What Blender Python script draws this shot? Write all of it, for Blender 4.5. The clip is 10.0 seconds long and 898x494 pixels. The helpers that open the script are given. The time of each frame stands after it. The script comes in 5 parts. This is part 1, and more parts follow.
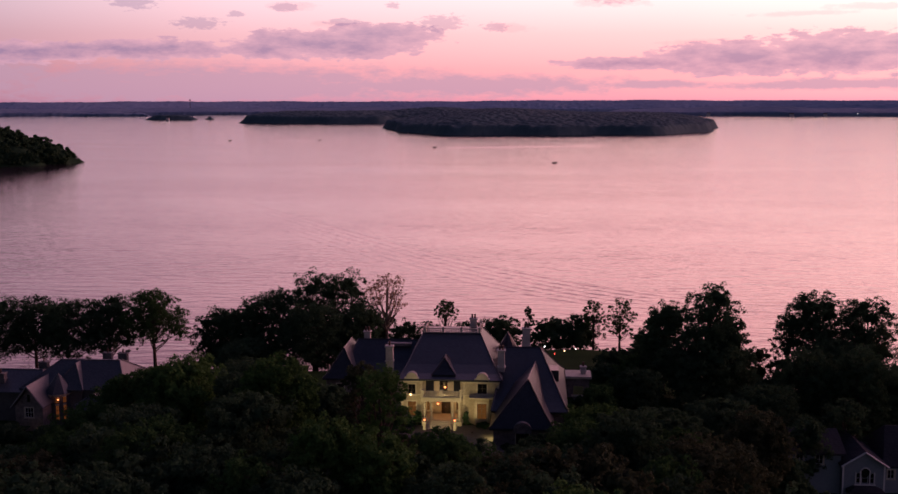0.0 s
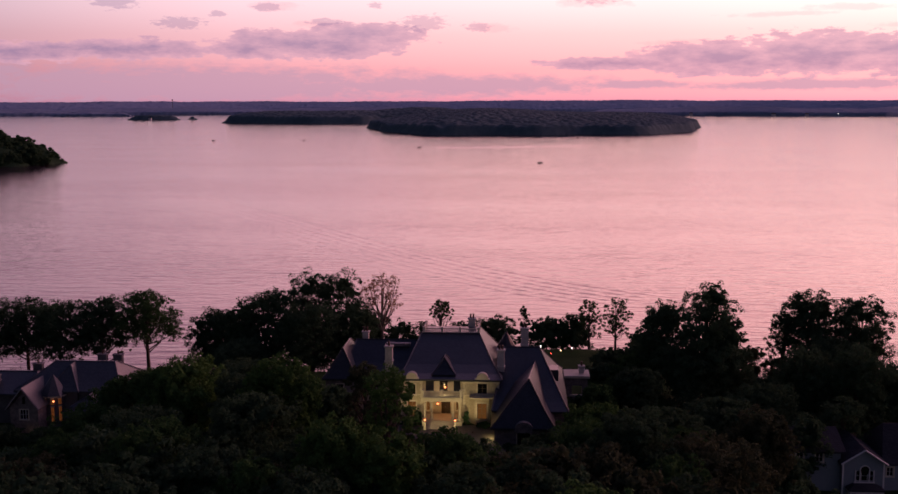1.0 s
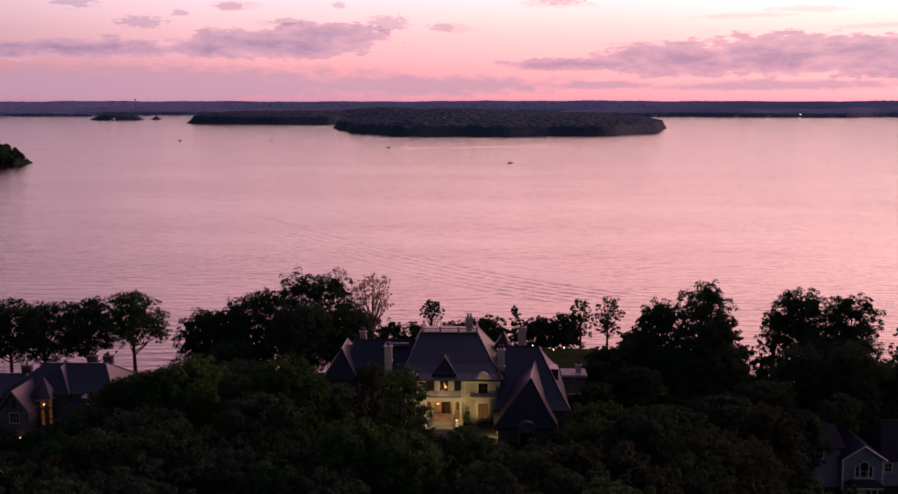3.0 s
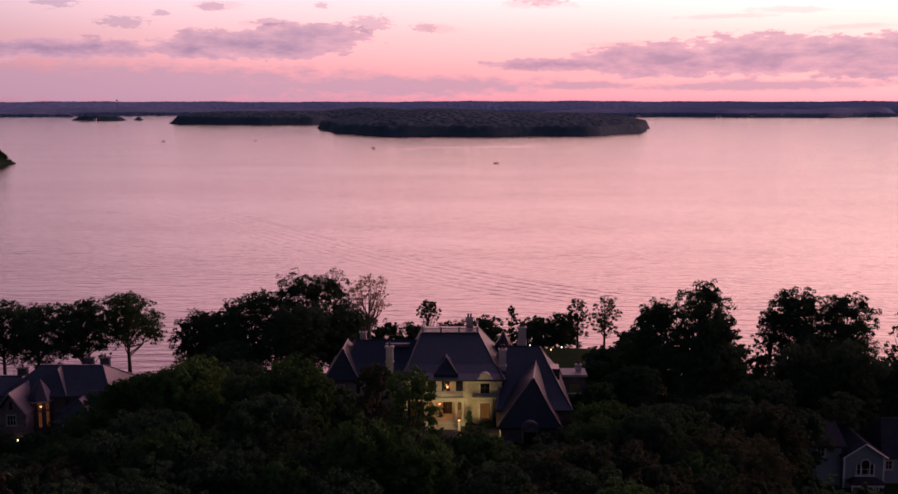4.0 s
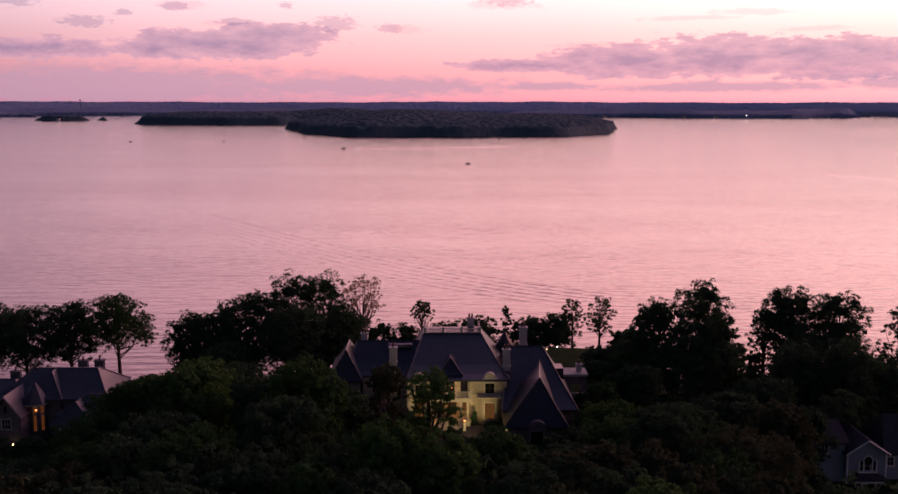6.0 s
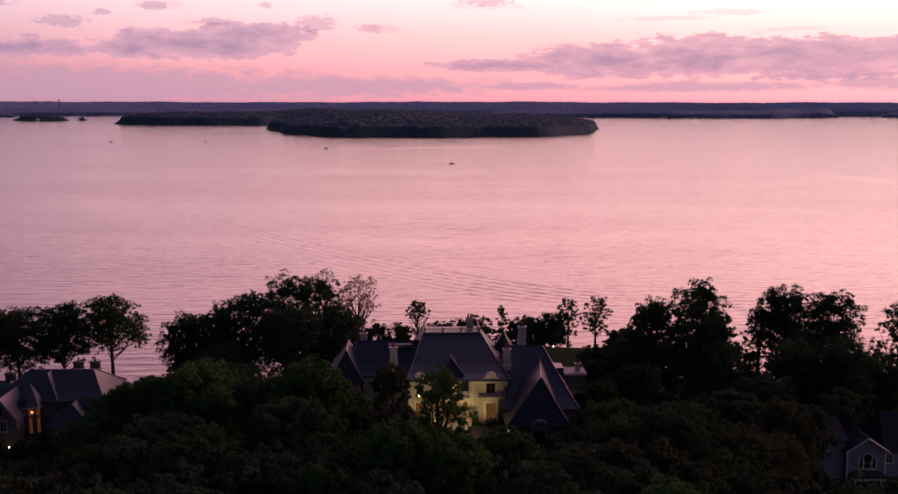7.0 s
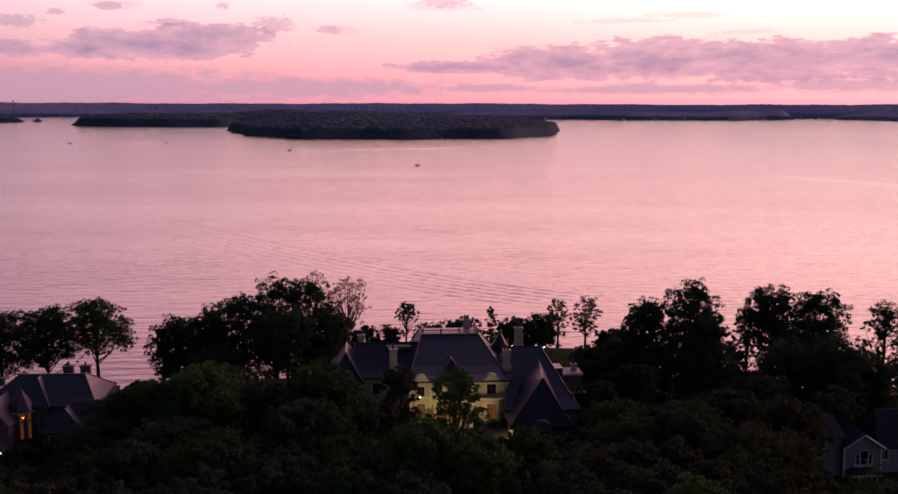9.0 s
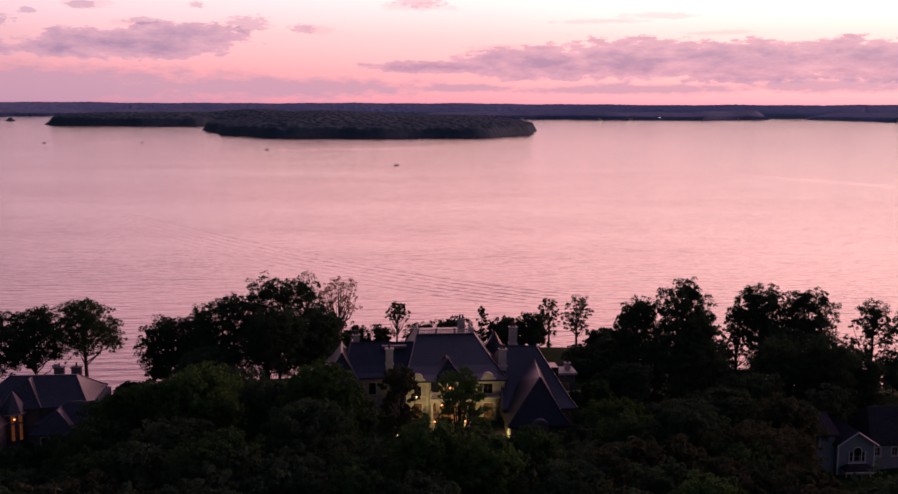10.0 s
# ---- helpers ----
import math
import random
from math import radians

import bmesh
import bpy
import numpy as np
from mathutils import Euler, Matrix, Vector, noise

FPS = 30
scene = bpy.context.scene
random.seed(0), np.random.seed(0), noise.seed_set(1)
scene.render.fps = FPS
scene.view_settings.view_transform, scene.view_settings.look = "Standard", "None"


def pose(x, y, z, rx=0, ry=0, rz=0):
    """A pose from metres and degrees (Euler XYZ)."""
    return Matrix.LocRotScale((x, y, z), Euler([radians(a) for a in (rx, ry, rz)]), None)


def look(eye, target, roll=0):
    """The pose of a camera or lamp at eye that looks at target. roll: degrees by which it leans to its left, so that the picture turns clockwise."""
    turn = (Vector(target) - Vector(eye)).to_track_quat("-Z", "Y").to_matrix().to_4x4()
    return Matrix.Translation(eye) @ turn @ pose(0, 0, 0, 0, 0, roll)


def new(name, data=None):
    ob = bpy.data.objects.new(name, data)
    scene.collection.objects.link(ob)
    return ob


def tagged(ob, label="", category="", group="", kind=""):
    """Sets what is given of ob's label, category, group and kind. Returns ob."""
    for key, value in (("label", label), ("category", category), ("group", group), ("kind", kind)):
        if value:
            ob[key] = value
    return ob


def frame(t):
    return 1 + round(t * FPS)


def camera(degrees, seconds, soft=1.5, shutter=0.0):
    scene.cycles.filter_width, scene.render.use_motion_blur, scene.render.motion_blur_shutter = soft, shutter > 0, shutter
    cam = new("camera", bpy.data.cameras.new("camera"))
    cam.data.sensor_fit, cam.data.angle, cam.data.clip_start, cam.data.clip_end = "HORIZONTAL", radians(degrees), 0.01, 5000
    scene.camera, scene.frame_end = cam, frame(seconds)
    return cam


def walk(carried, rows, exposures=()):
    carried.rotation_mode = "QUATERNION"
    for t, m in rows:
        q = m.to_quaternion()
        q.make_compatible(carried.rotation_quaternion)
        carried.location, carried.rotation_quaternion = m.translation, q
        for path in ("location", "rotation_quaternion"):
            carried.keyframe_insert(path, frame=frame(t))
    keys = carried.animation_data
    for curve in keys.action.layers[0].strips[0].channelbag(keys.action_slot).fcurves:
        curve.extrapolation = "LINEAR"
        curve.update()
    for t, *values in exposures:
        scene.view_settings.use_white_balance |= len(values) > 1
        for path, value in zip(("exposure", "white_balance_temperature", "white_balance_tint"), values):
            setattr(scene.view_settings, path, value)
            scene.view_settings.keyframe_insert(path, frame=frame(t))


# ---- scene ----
cam = camera(46.1, 10.0)
PATH = [
    (0, (15.768, -0.257, 63.309), (15.601, 1.717, 63.032), -0.2),
    (0.5, (14.403, -0.337, 63.292), (14.252, 1.638, 63.015), -0.2),
    (1, (13.028, -0.358, 63.274), (12.893, 1.618, 62.997), -0.2),
    (1.5, (11.622, -0.346, 63.255), (11.502, 1.631, 62.978), -0.2),
    (2, (10.152, -0.342, 63.213), (10.05, 1.636, 62.936), -0.2),
    (2.5, (8.666, -0.359, 63.178), (8.581, 1.62, 62.901), -0.1),
    (4, (4.118, -0.421, 63.108), (4.082, 1.559, 62.832), -0.1),
    (4.5, (2.58, -0.411, 63.083), (2.559, 1.57, 62.807), -0.0),
    (5, (1.015, -0.387, 63.058), (1.011, 1.594, 62.782), -0.0),
    (5.5, (-0.587, -0.373, 63.041), (-0.575, 1.608, 62.766), -0.0),
    (7, (-5.457, -0.17, 63.01), (-5.392, 1.81, 62.735), -0.0),
    (7.5, (-7.121, -0.132, 63.006), (-7.037, 1.847, 62.732), 0.0),
    (8, (-8.842, -0.077, 63.004), (-8.74, 1.901, 62.731), 0.0),
    (8.5, (-10.506, -0.066, 63.012), (-10.385, 1.911, 62.739), 0.0),
    (9, (-12.199, -0.029, 62.999), (-12.057, 1.948, 62.727), 0.1),
    (9.5, (-13.916, 0.004, 62.994), (-13.751, 1.979, 62.722), 0.1),
    (10, (-15.626, 0.075, 62.977), (-15.438, 2.047, 62.705), 0.2),
]
walk(cam, [(t, look(eye, target, roll)) for t, eye, target, roll in PATH])


# ---- light ----
GLOW = radians(38)          # azimuth of the afterglow, clockwise from +y


def link(tree, a, b):
    tree.links.new(a, b)


def math_node(nt, op, a, b=None, c=None, clamp=False):
    n = nt.nodes.new("ShaderNodeMath")
    n.operation, n.use_clamp = op, clamp
    for i, v in enumerate((a, b, c)):
        if v is None:
            continue
        if isinstance(v, (int, float)):
            n.inputs[i].default_value = v
        else:
            nt.links.new(v, n.inputs[i])
    return n.outputs[0]


def ramp(nt, fac, stops):
    n = nt.nodes.new("ShaderNodeValToRGB")
    e = n.color_ramp.elements
    while len(e) < len(stops):
        e.new(0.5)
    for el, (p, c) in zip(e, stops):
        el.position, el.color = p, (*c, 1)
    nt.links.new(fac, n.inputs[0])
    return n.outputs[0]


def mix_rgb(nt, fac, a, b, mode="MIX"):
    n = nt.nodes.new("ShaderNodeMix")
    n.data_type, n.blend_type = "RGBA", mode
    for sock, v in ((n.inputs[0], fac), (n.inputs[6], a), (n.inputs[7], b)):
        if isinstance(v, (int, float)):
            sock.default_value = v
        elif isinstance(v, tuple):
            sock.default_value = (*v, 1)
        else:
            nt.links.new(v, sock)
    return n.outputs[2]


def noise_tex(nt, vec, scale, detail=4.0, rough=0.55):
    n = nt.nodes.new("ShaderNodeTexNoise")
    n.inputs["Scale"].default_value = scale
    n.inputs["Detail"].default_value = detail
    n.inputs["Roughness"].default_value = rough
    if vec is not None:
        nt.links.new(vec, n.inputs["Vector"])
    return n.outputs[0]


def build_world():
    w = bpy.data.worlds.new("dusk_sky")
    scene.world = w
    w.use_nodes = True
    nt = w.node_tree
    nt.nodes.clear()
    tc = nt.nodes.new("ShaderNodeTexCoord").outputs["Generated"]
    sep = nt.nodes.new("ShaderNodeSeparateXYZ")
    link(nt, tc, sep.inputs[0])
    x, y, z = sep.outputs
    az = math_node(nt, "MULTIPLY", math_node(nt, "ARCTAN2", x, y), 180 / math.pi)
    el = math_node(nt, "MULTIPLY", math_node(nt, "ARCSINE", z), 180 / math.pi)
    # elevation 0..90 squeezed so that the low sky gets most of the ramp
    e01 = math_node(nt, "POWER", math_node(nt, "DIVIDE", math_node(nt, "MAXIMUM", el, 0.0), 90.0), 0.5, clamp=True)

    def at(deg):
        return (deg / 90) ** 0.5
    sky = ramp(nt, e01, [(0.0, SKY_0), (at(1.6), SKY_2), (at(3.4), SKY_3), (at(5.3), SKY_5), (at(11), SKY_11), (at(24), SKY_24), (at(48), SKY_48), (1.0, SKY_90)])
    # towards the afterglow and away from it
    c = math_node(nt, "ADD", math_node(nt, "MULTIPLY", x, math.sin(GLOW)), math_node(nt, "MULTIPLY", y, math.cos(GLOW)))
    side = ramp(nt, math_node(nt, "MULTIPLY_ADD", c, 0.5, 0.5), [(0.0, (0.062, 0.125, 0.15)), (0.42, (0.10, 0.155, 0.20)), (0.64, (0.31, 0.36, 0.47)), (0.80, (0.72, 0.73, 0.82)), (0.93, (0.98, 0.95, 0.96)), (1.0, (1.18, 1.22, 1.15))])
    sky = mix_rgb(nt, 1.0, sky, side, "MULTIPLY")
    high = math_node(nt, "MULTIPLY_ADD", el, 1 / 8, -5 / 8, clamp=True)
    fade = ramp(nt, math_node(nt, "MULTIPLY_ADD", c, 0.5, 0.5), [(0.5, (0.55, 0.55, 0.62)), (0.72, (0.62, 0.62, 0.70)), (0.88, (1.04, 1.0, 0.98)), (1.0, (1.10, 1.04, 1.02))])
    sky = mix_rgb(nt, high, sky, mix_rgb(nt, 1.0, sky, fade, "MULTIPLY"))
    # clouds
    comb = nt.nodes.new("ShaderNodeCombineXYZ")
    link(nt, az, comb.inputs[0])
    link(nt, el, comb.inputs[1])
    flat = nt.nodes.new("ShaderNodeVectorMath")
    flat.operation = "MULTIPLY"
    link(nt, comb.outputs[0], flat.inputs[0])
    flat.inputs[1].default_value = (0.9, 2.6, 1)
    n1 = noise_tex(nt, flat.outputs[0], 1.1, 8.0, 0.60)
    n2 = noise_tex(nt, flat.outputs[0], 0.5, 5.0, 0.6)
    wob = math_node(nt, "ADD", math_node(nt, "MULTIPLY_ADD", n1, 4.0, -2.0), math_node(nt, "MULTIPLY_ADD", n2, 2.4, -1.2))

    n4 = noise_tex(nt, flat.outputs[0], 2.6, 6.0, 0.6)
    puff = math_node(nt, "MULTIPLY_ADD", n4, 5.0, -2.6)

    def bank(ellipses, k, soft, rough=None):
        best = None
        for a0, e0, ra, re in ellipses:
            m = nt.nodes.new("ShaderNodeMapping")
            m.vector_type = "TEXTURE"
            m.inputs["Location"].default_value = (a0, e0, 0)
            m.inputs["Scale"].default_value = (ra, re, 1)
            link(nt, comb.outputs[0], m.inputs["Vector"])
            ln = nt.nodes.new("ShaderNodeVectorMath")
            ln.operation = "LENGTH"
            link(nt, m.outputs[0], ln.inputs[0])
            d = math_node(nt, "SUBTRACT", 1.0, ln.outputs["Value"])
            best = d if best is None else math_node(nt, "MAXIMUM", best, d)
        s = math_node(nt, "MULTIPLY_ADD", rough or wob, k, best)
        return math_node(nt, "MULTIPLY", s, 1.0 / soft, clamp=True), math_node(nt, "MULTIPLY_ADD", s, 1.1, -0.12, clamp=True)
    heavy, core = bank([(-11.4, 2.90, 5.6, 0.85), (-8.4, 3.35, 3.6, 0.75), (-14.5, 2.65, 2.6, 0.50), (-20.2, 2.60, 4.8, 0.55), (-26.0, 2.4, 4.5, 0.6),
                  (5.0, 1.85, 4.6, 0.36), (10.3, 2.05, 5.4, 0.95), (15.2, 2.25, 6.0, 1.2), (21.0, 2.15, 5.6, 1.15), (27.0, 2.2, 6.0, 1.15), (34.0, 2.1, 6.5, 0.9)], 0.36, 0.13)
    wisps, _ = bank([(16.5, 4.5, 2.6, 0.20), (13.5, 4.25, 3.0, 0.16), (19.6, 3.6, 2.6, 0.16), (3.5, 5.0, 2.2, 0.3), (-1.4, 3.75, 1.2, 0.28), (-13.2, 4.85, 1.6, 0.26),
                  (-11.0, 3.95, 1.6, 0.2), (8.5, 2.9, 3.0, 0.2)], 0.5, 0.5)
    low, _ = bank([(-18.0, 0.75, 19.0, 1.35), (-3.5, 0.75, 11.0, 0.7), (6.0, 0.75, 4.0, 0.3), (15.5, 0.72, 8.5, 0.36), (25.0, 0.9, 6.0, 0.45), (-30.0, 1.4, 8.0, 0.9)], 0.34, 0.55)
    puffs, _ = bank([(-13.4, 4.82, 0.9, 0.28), (-10.4, 4.07, 1.1, 0.22), (-2.3, 3.8, 0.8, 0.28), (3.8, 5.25, 1.5, 0.34), (-16.0, 4.45, 0.5, 0.2), (-7.8, 4.95, 0.4, 0.2), (-21.1, 5.05, 1.4, 0.5),
                  (-17.9, 3.95, 1.5, 0.36), (-5.2, 4.02, 1.4, 0.5)], 0.5, 0.35, puff)
    thick = math_node(nt, "ADD", math_node(nt, "MULTIPLY", core, 0.8), math_node(nt, "MULTIPLY_ADD", n2, 1.2, -0.40), clamp=True)
    tint = mix_rgb(nt, thick, CLOUD_LIT, CLOUD_DARK)
    sky = mix_rgb(nt, math_node(nt, "MULTIPLY", low, 0.92), sky, mix_rgb(nt, 0.25, CLOUD_LOW, sky))
    sky = mix_rgb(nt, math_node(nt, "MULTIPLY", wisps, 0.55), sky, mix_rgb(nt, 0.5, CLOUD_WISP, sky))
    sky = mix_rgb(nt, math_node(nt, "MULTIPLY", heavy, 0.9), sky, mix_rgb(nt, 0.16, tint, sky))
    sky = mix_rgb(nt, math_node(nt, "MULTIPLY", puffs, 0.6), sky, mix_rgb(nt, 0.35, CLOUD_DARK, sky))
    bg = nt.nodes.new("ShaderNodeBackground")
    link(nt, sky, bg.inputs["Color"])
    bg.inputs["Strength"].default_value = 1.05
    out = nt.nodes.new("ShaderNodeOutputWorld")
    link(nt, bg.outputs[0], out.inputs["Surface"])


SKY_0, SKY_2, SKY_3, SKY_5 = (0.98, 0.37, 0.46), (1.22, 0.52, 0.53), (1.32, 0.72, 0.70), (1.52, 1.00, 0.97)
SKY_11, SKY_24, SKY_48, SKY_90 = (2.85, 1.34, 1.38), (1.30, 0.62, 0.85), (0.24, 0.24, 0.46), (0.058, 0.085, 0.20)
CLOUD_DARK, CLOUD_LIT, CLOUD_LOW, CLOUD_WISP = (0.285, 0.20, 0.36), (0.78, 0.42, 0.52), (0.50, 0.32, 0.44), (0.9, 0.40, 0.46)
build_world()

sun_data = bpy.data.lights.new("afterglow", "SUN")
sun_data.energy, sun_data.angle, sun_data.color = 0.5, radians(18), (1.0, 0.30, 0.22)
sun = new("afterglow", sun_data)
sun.matrix_world = look((math.sin(radians(66)) * 50, math.cos(radians(66)) * 50, 12), (0, 0, 0))


# ---- materials ----
def material(name, rough=0.7, metal=0.0):
    m = bpy.data.materials.new(name)
    m.use_nodes = True
    nt = m.node_tree
    b = nt.nodes["Principled BSDF"]
    b.inputs["Roughness"].default_value = rough
    b.inputs["Metallic"].default_value = metal
    return m, nt, b


def coords(nt, scale=(1, 1, 1)):
    tc = nt.nodes.new("ShaderNodeTexCoord")
    mp = nt.nodes.new("ShaderNodeMapping")
    mp.inputs["Scale"].default_value = scale
    nt.links.new(tc.outputs["Object"], mp.inputs["Vector"])
    return mp.outputs[0]


def bump(nt, b, height, strength=0.3, distance=0.05):
    n = nt.nodes.new("ShaderNodeBump")
    n.inputs["Strength"].default_value = strength
    n.inputs["Distance"].default_value = distance
    nt.links.new(height, n.inputs["Height"])
    nt.links.new(n.outputs[0], b.inputs["Normal"])


def mottled(name, dark, light, fine, coarse, rough=0.8, bump_d=0.02, metal=0.0):
    """A surface with grain at a fine scale and stains at a coarse one."""
    m, nt, b = material(name, rough, metal)
    v = coords(nt)
    f = noise_tex(nt, v, fine, 5, 0.6)
    g = noise_tex(nt, v, coarse, 3, 0.5)
    s = math_node(nt, "ADD", math_node(nt, "MULTIPLY", f, 0.5), math_node(nt, "MULTIPLY", g, 0.5))
    link(nt, ramp(nt, s, [(0.32, dark), (0.68, light)]), b.inputs["Base Color"])
    bump(nt, b, f, 0.4, bump_d)
    return m


def foliage(name, dark, light, spread=0.5, through_light=0.25):
    m, nt, b = material(name, 0.9)
    geo = nt.nodes.new("ShaderNodeNewGeometry").outputs["Random Per Island"]
    obj = nt.nodes.new("ShaderNodeObjectInfo").outputs["Random"]
    clump = noise_tex(nt, coords(nt), 0.35, 3)
    s = math_node(nt, "ADD", math_node(nt, "MULTIPLY_ADD", geo, 0.24, 0.10), math_node(nt, "MULTIPLY_ADD", clump, 0.7, -0.2))
    s = math_node(nt, "MULTIPLY_ADD", obj, spread * 0.4, s, clamp=True)
    col = ramp(nt, s, [(0.15, dark), (0.95, light)])
    link(nt, col, b.inputs["Base Color"])
    tr = nt.nodes.new("ShaderNodeBsdfTranslucent")
    link(nt, col, tr.inputs["Color"])
    mx = nt.nodes.new("ShaderNodeMixShader")
    mx.inputs[0].default_value = through_light
    link(nt, b.outputs[0], mx.inputs[1])
    link(nt, tr.outputs[0], mx.inputs[2])
    link(nt, mx.outputs[0], nt.nodes["Material Output"].inputs["Surface"])
    b.inputs["Specular IOR Level"].default_value = 0.04
    return m


def emitter(name, color, strength):
    m = bpy.data.materials.new(name)
    m.use_nodes = True
    nt = m.node_tree
    nt.nodes.clear()
    e = nt.nodes.new("ShaderNodeEmission")
    e.inputs["Color"].default_value, e.inputs["Strength"].default_value = (*color, 1), strength
    o = nt.nodes.new("ShaderNodeOutputMaterial")
    link(nt, e.outputs[0], o.inputs["Surface"])
    return m


def slate_material(name, dark, light, rough=0.38):
    m, nt, b = material(name, rough)
    b.inputs["Specular IOR Level"].default_value = 0.5
    v = coords(nt)
    br = nt.nodes.new("ShaderNodeTexBrick")
    tc = nt.nodes.new("ShaderNodeTexCoord")
    sp = nt.nodes.new("ShaderNodeSeparateXYZ")
    link(nt, tc.outputs["Object"], sp.inputs[0])
    cb = nt.nodes.new("ShaderNodeCombineXYZ")
    link(nt, math_node(nt, "ADD", sp.outputs[0], sp.outputs[1]), cb.inputs[0])
    link(nt, math_node(nt, "MULTIPLY", sp.outputs[2], 1.4), cb.inputs[1])
    link(nt, cb.outputs[0], br.inputs["Vector"])
    br.inputs["Scale"].default_value = 1.0
    br.inputs["Brick Width"].default_value, br.inputs["Row Height"].default_value, br.inputs["Mortar Size"].default_value = 0.32, 0.26, 0.02
    br.inputs["Color1"].default_value, br.inputs["Color2"].default_value, br.inputs["Mortar"].default_value = (*dark, 1), (*light, 1), (dark[0] * .4, dark[1] * .4, dark[2] * .4, 1)
    st = noise_tex(nt, v, 0.4, 5)
    link(nt, mix_rgb(nt, math_node(nt, "MULTIPLY_ADD", st, 0.9, -0.15, clamp=True), br.outputs[0], (light[0] * 1.2, light[1] * 1.2, light[2] * 1.2)), b.inputs["Base Color"])
    bump(nt, b, math_node(nt, "MULTIPLY_ADD", noise_tex(nt, v, 1.8, 4, 0.65), -1.6, br.outputs[1]), -0.16, 0.02)
    return m


def water_material():
    m, nt, b = material("lake_water", 0.12)
    b.inputs["Base Color"].default_value = (0.035, 0.022, 0.035, 1)
    b.inputs["IOR"].default_value = 1.34
    def swell(scale, turn, detail):
        v = coords(nt, scale)
        mp = v.node
        mp.inputs["Rotation"].default_value = (0, 0, radians(turn))
        return noise_tex(nt, v, 1.0, detail, 0.5)
    n1 = swell((0.30, 0.85, 1), 9, 2)
    n2 = math_node(nt, "MULTIPLY_ADD", swell((0.085, 0.21, 1), -16, 1), 0.55, math_node(nt, "MULTIPLY", swell((0.075, 0.24, 1), 12, 1), 0.45))
    n3 = noise_tex(nt, coords(nt, (0.0022, 0.009, 1)), 1.0, 4, 0.6)
    amp = math_node(nt, "MULTIPLY_ADD", n3, 1.5, 0.12, clamp=True)
    h = math_node(nt, "MULTIPLY", math_node(nt, "ADD", math_node(nt, "MULTIPLY", n1, 0.13), math_node(nt, "MULTIPLY", n2, 0.40)), amp)
    bump(nt, b, h, 1.0, 1.0)
    link(nt, math_node(nt, "MULTIPLY_ADD", n3, 0.06, 0.05), b.inputs["Roughness"])
    return m


WATER = water_material()
LEAF = foliage("leaf_green", (0.024, 0.059, 0.020), (0.088, 0.185, 0.061))
LEAF_DARK = foliage("leaf_dark", (0.030, 0.061, 0.033), (0.085, 0.159, 0.081), 0.5, 0.35)
LEAF_PALE = foliage("leaf_pale", (0.26, 0.17, 0.10), (0.52, 0.37, 0.23), 0.5, 0.6)
# brighter copy of the green leaf: light on some crowns put into the colour
LEAF_LIT = foliage("leaf_lit", (0.032, 0.081, 0.022), (0.128, 0.244, 0.071))
LEAF_RUST = foliage("leaf_rust", (0.034, 0.051, 0.027), (0.105, 0.128, 0.067))
def matt(m):
    """Takes the gloss off a rough surface seen from far away."""
    m.node_tree.nodes["Principled BSDF"].inputs["Specular IOR Level"].default_value = 0.03
    return m


# far woods: distance haze put into the base colours, paler and bluer farther off
LEAF_HAZED = matt(mottled("leaf_hazed", (0.080, 0.130, 0.150), (0.120, 0.180, 0.195), 0.10, 0.012, 1.0, 0.5))
WOODS_HAZY = matt(mottled("woods_hazed", (0.20, 0.28, 0.40), (0.25, 0.33, 0.46), 0.08, 0.01, 1.0, 1.0))
RIDGE_HAZED = matt(mottled("ridge_hazed", (0.36, 0.44, 0.60), (0.42, 0.50, 0.67), 0.06, 0.006, 1.0, 0.6))
BARK = mottled("bark", (0.03, 0.024, 0.018), (0.085, 0.07, 0.055), 6, 0.8, 0.9, 0.04)
BARK_PALE = mottled("bark_pale", (0.12, 0.10, 0.08), (0.30, 0.25, 0.2), 5, 0.8, 0.9, 0.03)
GRASS = mottled("grass", (0.012, 0.032, 0.008), (0.035, 0.080, 0.020), 3, 0.15, 1.0, 0.05)
GRASS.node_tree.nodes["Principled BSDF"].inputs["Specular IOR Level"].default_value = 0.05
SAND = mottled("beach_sand", (0.16, 0.13, 0.10), (0.30, 0.25, 0.20), 4, 0.3, 0.9, 0.02)
PAVING = mottled("drive_paving", (0.10, 0.085, 0.07), (0.20, 0.17, 0.14), 2.5, 0.3, 0.85, 0.02)
SLATE = slate_material("slate", (0.018, 0.023, 0.030), (0.040, 0.046, 0.056))
SLATE_GREY = slate_material("slate_grey", (0.038, 0.046, 0.056), (0.078, 0.088, 0.100))
LIMESTONE = mottled("limestone", (0.36, 0.31, 0.22), (0.60, 0.53, 0.40), 4, 0.5, 0.85, 0.02)
TRIM = mottled("cut_stone_trim", (0.52, 0.47, 0.36), (0.72, 0.66, 0.54), 5, 0.6, 0.75, 0.01)
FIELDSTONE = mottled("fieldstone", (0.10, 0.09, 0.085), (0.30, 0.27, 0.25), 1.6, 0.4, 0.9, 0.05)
BRICKISH = mottled("chimney_stone", (0.40, 0.38, 0.35), (0.64, 0.60, 0.55), 3, 0.5, 0.85, 0.03)
